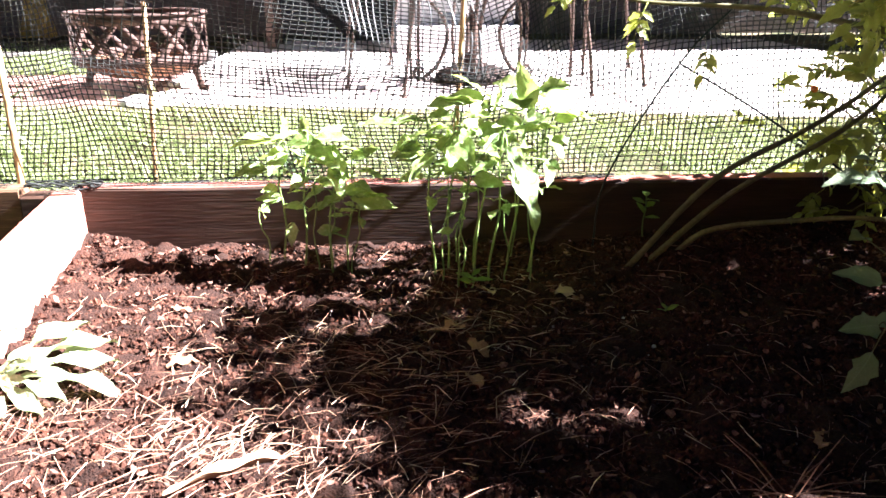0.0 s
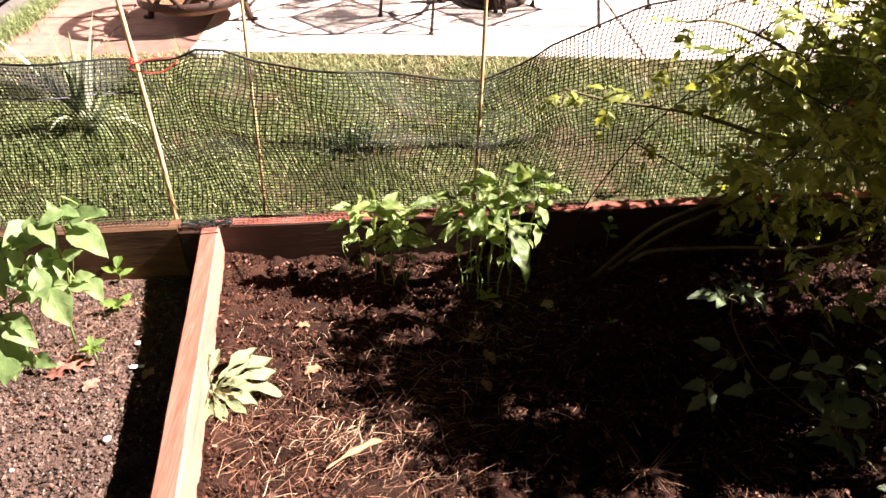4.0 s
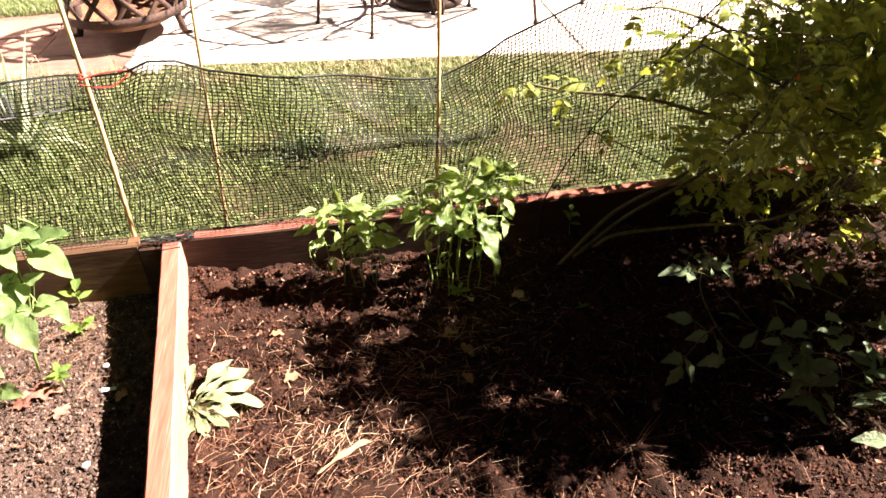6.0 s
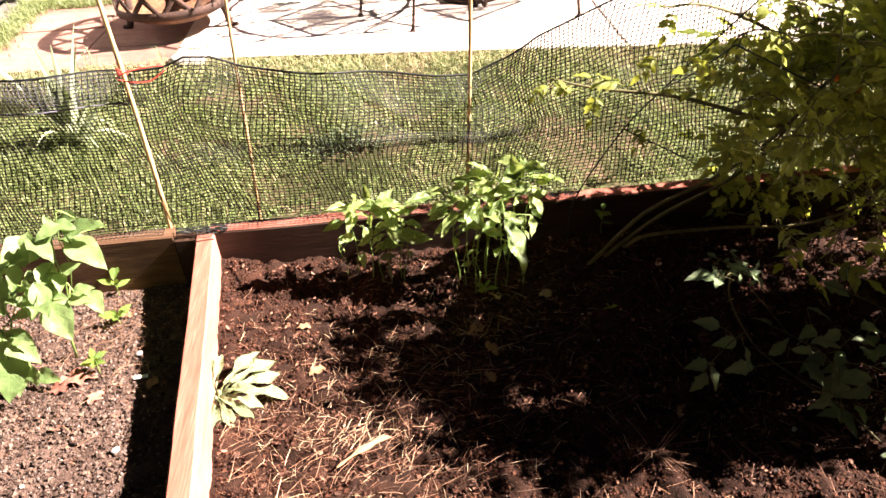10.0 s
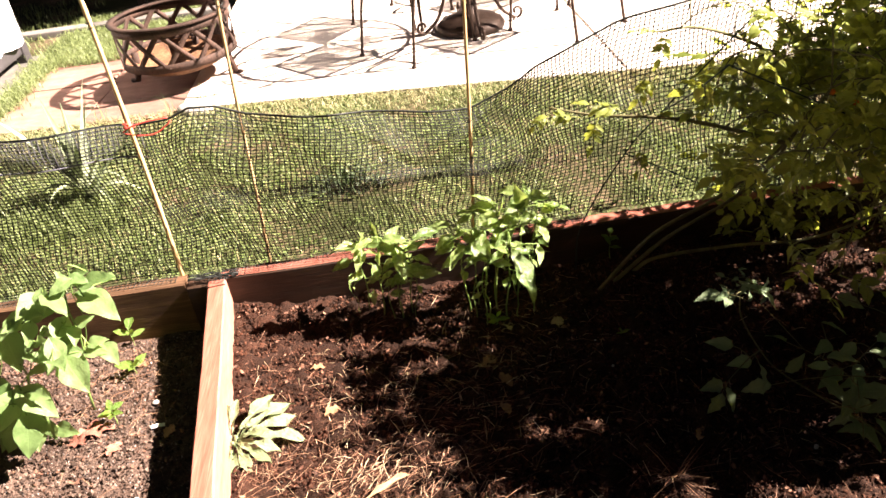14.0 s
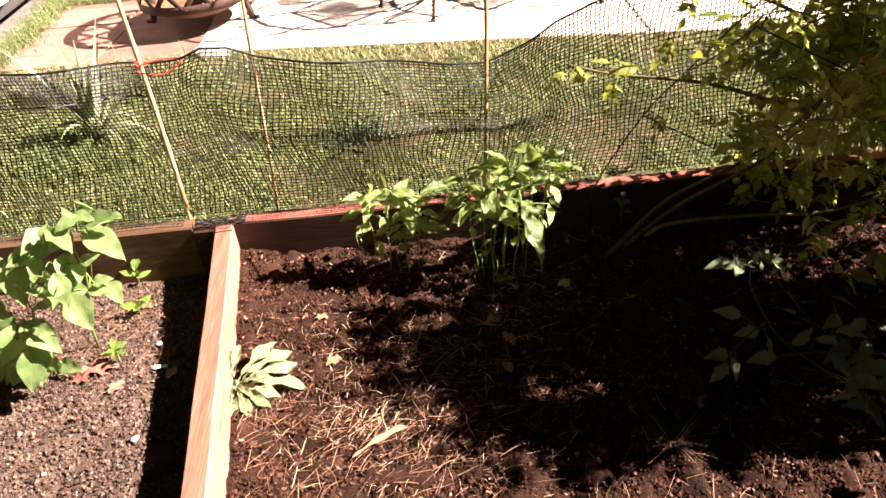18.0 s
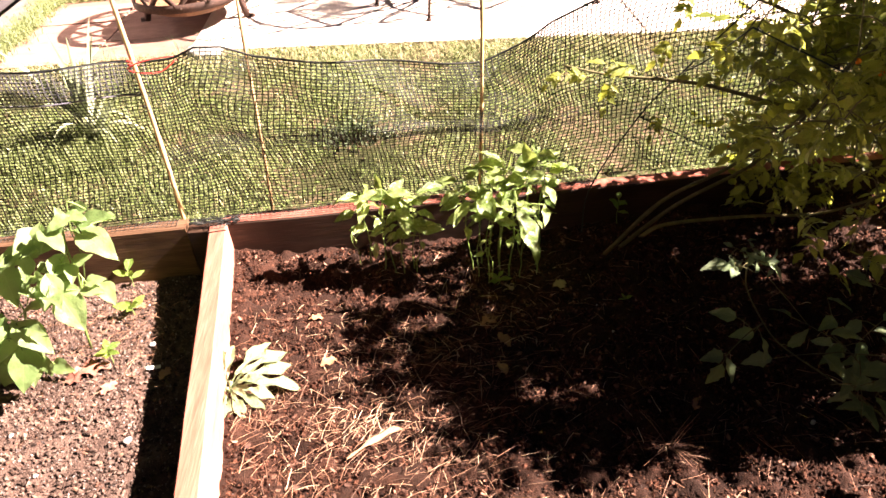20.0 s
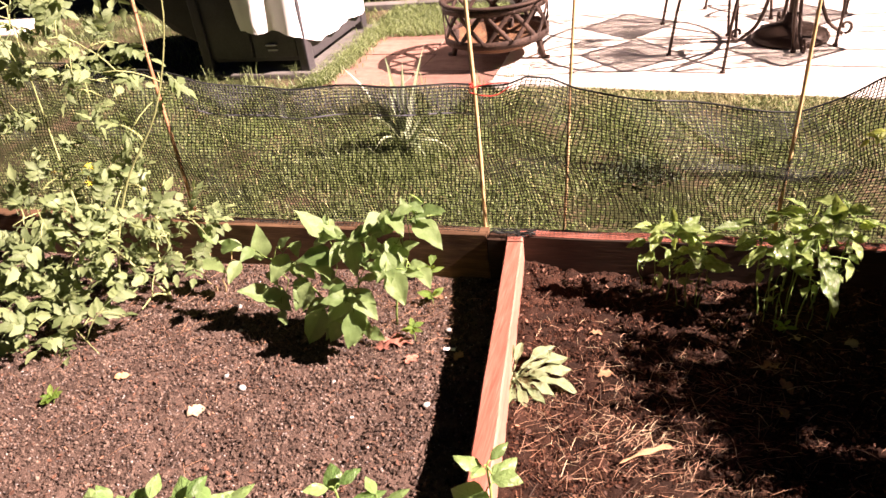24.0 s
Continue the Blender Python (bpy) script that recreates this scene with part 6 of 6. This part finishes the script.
tomato("tomato_plant", PT, (-1.12, -0.28, soil_left(-1.12, -0.28)), [[(-1.12, -0.28, 0.0), (-1.12, -0.27, 0.15), (-1.1, -0.24, 0.3), (-1.06, -0.2, 0.4)], [(-1.12, -0.28, 0.02), (-1.25, -0.3, 0.2), (-1.4, -0.28, 0.33), (-1.55, -0.25, 0.36)],
       [(-1.12, -0.28, 0.02), (-1.1, -0.36, 0.08), (-1.08, -0.45, 0.09)]], 112, (0.09, 0.155), TOMPALE, PALEHEAPS, L_TOMPALE, rg, pale_shape(-1.65, -0.92, -0.5, -0.03, 0.06, 0.46), 90, M_PALESTEM, 0.004, (0.4, -0.35, 0.8))
tomato("tomato_plant", "low pale tomato shoot spreading over dry soil", (-1.35, -0.5, soil_left(-1.35, -0.5)), [[(-1.35, -0.5, 0.0), (-1.3, -0.52, 0.06), (-1.2, -0.58, 0.07), (-1.12, -0.62, 0.05)], [(-1.35, -0.5, 0.0), (-1.5, -0.5, 0.12), (-1.62, -0.48, 0.15)]],
       50, (0.1, 0.165), TOMPALE, PALEHEAPS, L_TOMPALE, rg, pale_shape(-1.7, -1.05, -0.68, -0.35, 0.03, 0.2), 60, M_PALESTEM, 0.003, (0.4, -0.35, 0.8))
fl = thing("tomato_flowers", "small yellow tomato blossoms on a thin stalk", "flowers", (-1.27, -0.3, 0.45))
tube("stalk", [(-0.12, 0.05, -0.05), (-0.04, 0.02, 0.0), (0.02, 0.0, 0.02)], 0.0015, M_STEM, fl, 5)
for i in range(6):
    bm = bmesh.new()
    for k in range(5):
        a = k * 1.2566
        c = Vector((0, 0, 0))
        vs = [c, c + Vector((math.cos(a - 0.3) * 0.006, math.sin(a - 0.3) * 0.006, 0.002)), c + Vector((math.cos(a) * 0.013, math.sin(a) * 0.013, -0.003)), c + Vector((math.cos(a + 0.3) * 0.006, math.sin(a + 0.3) * 0.006, 0.002))]
        bm.faces.new([bm.verts.new(v) for v in vs])
    part("blossom", bm, M_YELLOW, fl, "", pose(rg.uniform(-0.06, 0.06), rg.uniform(-0.04, 0.03), rg.uniform(-0.01, 0.04), rg.uniform(20, 80), rg.uniform(-40, 40), rg.uniform(0, 360)))

# sword-leaved plant in the lawn
yx, yy = -0.69, 0.905
yz = lawn_z(yx, yy)
yuc = thing("yucca_plant", "small variegated yucca growing in the lawn behind the net", "yucca", (yx, yy, yz))


def sword(tip, rise, w):
    """A stiff folded blade from the crown to its tip, arching over by the rise given."""
    tip = Vector(tip)
    flat = Vector((tip.x, tip.y, 0))
    side = Vector((-flat.y, flat.x, 0)).normalized()
    mid = flat * 0.45 + Vector((0, 0, tip.z * 0.55 + rise))
    verts, faces = [], []
    n = 12
    pts = bend(Vector((0, 0, 0.01)) + flat * 0.05, mid, tip, n + 1)
    for k, p in enumerate(pts):
        t = k / n
        h = 1.6 * w * (0.55 + 0.45 * math.sin(math.pi * min(1, t * 1.25 + 0.1))) * max(0.04, 1 - t ** 3)
        tan = (pts[min(n, k + 1)] - pts[max(0, k - 1)]).normalized()
        up = side.cross(tan)
        up = up if up.z > 0 else -up
        verts += [p - side * h + up * h * 0.55, p - side * h * 0.45 + up * h * 0.12, p, p + side * h * 0.45 + up * h * 0.12, p + side * h + up * h * 0.55]
        if k:
            for c in range(4):
                a = (k - 1) * 5 + c
                faces.append((a, a + 1, a + 6, a + 5))
    return raw("leaf", verts, faces, L_YUCCA)


for tip, rise, w in (((0.14, 0.0, 0.49), 0.03, 0.017), ((0.05, -0.04, 0.43), 0.02, 0.016), ((-0.05, 0.03, 0.44), 0.02, 0.016), ((-0.25, 0.02, 0.40), 0.06, 0.014), ((0.09, 0.09, 0.40), 0.03, 0.015),
                     ((-0.13, -0.05, 0.19), 0.11, 0.014), ((-0.2, -0.03, 0.05), 0.14, 0.013), ((0.17, -0.04, 0.10), 0.14, 0.014), ((0.15, 0.02, 0.20), 0.10, 0.014), ((0.25, 0.05, 0.22), 0.09, 0.013),
                     ((0.06, -0.14, 0.14), 0.12, 0.013), ((-0.08, -0.15, 0.10), 0.12, 0.013), ((-0.1, 0.13, 0.25), 0.08, 0.013), ((0.13, -0.12, 0.04), 0.12, 0.012), ((-0.17, 0.08, 0.15), 0.11, 0.012), ((0.02, 0.17, 0.2), 0.1, 0.012), ((0.22, -0.02, 0.03), 0.12, 0.011)):
    child("leaf", sword(tip, rise, w), yuc)
hp = Heap()
hp.tube([(0, 0, -0.02), (0, 0, 0.03), (0, 0, 0.06)], [0.022, 0.024, 0.012], 8)
child("crown", hp.mesh("crown", L_YUCCA), yuc)


# weeds and seedlings
def weed(x, y, left, n, L, h, label):
    z = soil_left(x, y) if left else soil_right(x, y)
    lv = []
    for i in range(n):
        a = i * 2.4 + x * 40
        d = Vector((math.cos(a), math.sin(a), rg.uniform(0.2, 0.9)))
        b = Vector((x, y, z + h * (0.5 + 0.5 * i / n)))
        lv.append((b, b + d.normalized() * L * rg.uniform(0.7, 1.1)))
    bushy("weed_seedling", label, "weed", (x, y, z), [(line((x, y, z - 0.01), (x, y, z + h), 0.003), 0.0015, 0.001)], lv, WEED, rg, petiole=0.0008)


weed(-0.255, -0.175, True, 5, 0.045, 0.04, "small light green weed seedling")
weed(-0.25, -0.37, True, 8, 0.04, 0.05, "yellow-green weed seedling among dead leaves")
weed(-1.15, -0.79, True, 9, 0.035, 0.03, "low sprawling weed on dry soil")
weed(0.724, -0.225, False, 5, 0.035, 0.03, "tiny seedling below the pepper plants")
weed(1.085, -0.03, False, 7, 0.035, 0.10, "thin weed standing against the board")
weed(1.03, -0.33, False, 4, 0.02, 0.015, "tiny weed seedling in shade")
weed(-0.30, -0.03, True, 4, 0.05, 0.07, "small leaf shoot against the old board")


# ---------------------------------------------------------------- litter on the soil
def flat_leaf(name, label, category, x, y, left, L, material, w=0.6, turn=0.0, lift=0.012, seed=0, teeth=0.2):
    z = (soil_left(x, y) if left else soil_right(x, y)) + lift
    v, f = leaf_data(width=w, peak=0.45, droop=0.25, fold=0.4, wave=0.12, teeth=teeth, n=9, seed=seed)
    ob = new(name, raw(name, v, f, material))
    d = Vector((math.cos(radians(turn)), math.sin(radians(turn)), 0.06))
    ob.matrix_basis = aim((x, y, z), Vector((x, y, z)) + d * L, (rg.uniform(-0.3, 0.3), rg.uniform(-0.3, 0.2), 1))
    return tagged(ob, label, category)


flat_leaf("dead_leaf", "crumpled red-brown dead leaf on soil", "leaf", -0.33, -0.41, True, 0.085, M_REDLEAF, 0.7, 20, seed=1)
flat_leaf("dead_leaf", "crumpled red-brown dead leaf on soil", "leaf", -0.30, -0.44, True, 0.06, M_REDLEAF, 0.7, 150, seed=2)
flat_leaf("dead_leaf", "small dark red dead leaf on soil", "leaf", -0.235, -0.495, True, 0.05, M_REDLEAF, 0.6, 60, seed=3)
flat_leaf("dead_leaf", "tan curled dead leaf on soil", "leaf", -0.105, -0.47, True, 0.05, M_DRYLEAF, 0.5, 70, seed=4)
flat_leaf("dead_leaf", "pale bleached leaf scrap on dry soil", "leaf", -0.725, -0.79, True, 0.055, M_PALELEAF, 0.7, 60, seed=5)
flat_leaf("dead_leaf", "tan dead leaf on dry soil", "leaf", -1.03, -0.685, True, 0.045, M_DRYLEAF, 0.6, 30, seed=6)
flat_leaf("dead_leaf", "brown dead leaf on dark soil", "leaf", 0.66, -0.37, False, 0.06, M_DRYLEAF, 0.6, 30, seed=7)
flat_leaf("dead_leaf", "brown dead leaf on dark soil", "leaf", 0.70, -0.41, False, 0.05, M_DRYLEAF, 0.6, -60, seed=8)
flat_leaf("dead_leaf", "pale dry leaf below the pepper plants", "leaf", 0.755, -0.26, False, 0.045, M_PALELEAF, 0.6, 100, seed=9)
flat_leaf("dead_leaf", "pale dry leaf below the pepper plants", "leaf", 0.862, -0.255, False, 0.045, M_PALELEAF, 0.7, 10, seed=10)
flat_leaf("dead_leaf", "brown dead leaf on dark soil", "leaf", 0.27, -0.46, False, 0.05, M_DRYLEAF, 0.6, 40, seed=11)
flat_leaf("dead_leaf", "orange-brown dead leaf in shade", "leaf", 1.08, -0.70, False, 0.05, M_DRYLEAF, 0.6, 40, seed=12)
flat_leaf("dead_leaf", "brown dead leaf among needles", "leaf", 0.30, -0.86, False, 0.06, M_DRYLEAF, 0.6, 200, seed=13)
flat_leaf("dead_leaf", "pale curled leaf among needles", "leaf", 0.41, -0.92, False, 0.06, M_PALELEAF, 0.7, 20, seed=14)
flat_leaf("dead_leaf", "brown dead leaf below the beans", "leaf", -0.26, -0.15, True, 0.04, M_DRYLEAF, 0.6, 20, seed=15)
flat_leaf("dead_leaf", "brown dead leaf on dark soil", "leaf", 0.70, -0.55, False, 0.05, M_DRYLEAF, 0.6, 100, seed=16)
flat_leaf("dead_leaf", "brown dead leaf on dark soil", "leaf", 0.23, -0.30, False, 0.04, M_DRYLEAF, 0.6, 10, seed=17)
v, f = leaf_data(width=0.11, peak=0.75, droop=0.12, fold=3.0, wave=0.25, n=14, seed=4)
husk = new("corn_husk", raw("corn_husk", v, f, M_HUSK))
husk.matrix_basis = aim((0.345, -0.745, soil_right(0.34, -0.74) + 0.018), (0.462, -0.662, soil_right(0.46, -0.66) + 0.022), (0, -0.2, 1))
tagged(husk, "curled tan corn husk lying on dark soil", "husk")

for x, y, left, s, mat, lab in ((0.937, -0.428, False, 0.0055, M_WHITE, "small white pebble on dark soil"), (0.975, -0.434, False, 0.0055, M_WHITE, "small white pebble on dark soil"), (-0.125, -0.655, True, 0.014, M_WHITE, "white rounded pebble on dry soil"),
                               (-0.712, -0.62, True, 0.011, M_WHITE, "white pebble on dry soil"), (-0.64, -0.66, True, 0.016, M_STONE, "grey pebble on dry soil"), (-0.40, -0.60, True, 0.009, M_STONE, "grey pebble on dry soil"), (0.96, -0.33, False, 0.004, M_WHITE, "tiny white pebble in shade"),
                               (0.30, -0.75, False, 0.010, M_STONE, "grey pebble on dark soil"), (-0.30, -0.72, True, 0.007, M_WHITE, "tiny white pebble on dry soil"), (-0.86, -0.29, True, 0.012, M_WHITE, "white pebble below the beans"), (1.30, -0.77, False, 0.010, M_WHITE, "white pebble in leaf shade"),
                               (-0.16, -0.33, True, 0.013, M_STONE, "grey pebble beside the divider"), (-0.78, -0.42, True, 0.010, M_STONE, "grey pebble below the beans")):
    z = soil_left(x, y) if left else soil_right(x, y)
    bm = bmesh.new()
    bmesh.ops.create_icosphere(bm, subdivisions=2, radius=s)
    for q in bm.verts:
        q.co = Vector((q.co.x * 1.15, q.co.y * 0.9, q.co.z * 0.65)) * (1 + 0.25 * noise.noise(q.co * 90 + Vector((x * 9, y * 9, 0))))
    me = bpy.data.meshes.new("pebble")
    bm.to_mesh(me)
    bm.free()
    me.materials.append(mat)
    me.polygons.foreach_set("use_smooth", [True] * len(me.polygons))
    ob = tagged(new("pebble", me), lab, "pebble", "pebbles on the beds")
    ob.scale = (0.65, 0.65, 0.65)
    ob.location = (x, y, z + s * 0.4 + 0.005)
    ob.rotation_euler = (0, 0, x * 20)

bm = bmesh.new()
box(bm, (-0.016, -0.005, 0), (0.016, 0.005, 0.0012), 0.0004)
me = bpy.data.meshes.new("plant_tag")
bm.to_mesh(me)
bm.free()
me.materials.append(M_TAG)
ob = tagged(new("plant_tag", me), "small white plastic plant tag lying on soil", "tag")
ob.matrix_basis = pose(-0.13, -0.425, soil_left(-0.13, -0.425) + 0.012, 6, 4, 8)

bm = bmesh.new()
bmesh.ops.create_icosphere(bm, subdivisions=3, radius=0.06)
for q in bm.verts:
    q.co = Vector((q.co.x * 1.5, q.co.y, q.co.z * 0.75)) * (1 + 0.2 * noise.noise(q.co * 25))
me = bpy.data.meshes.new("edge_stone")
bm.to_mesh(me)
bm.free()
me.materials.append(M_WHITE)
me.polygons.foreach_set("use_smooth", [True] * len(me.polygons))
ob = tagged(new("edge_stone", me), "white rounded stone at the patio edge", "stone")
ob.location = (-0.43, 1.74, 0.0)
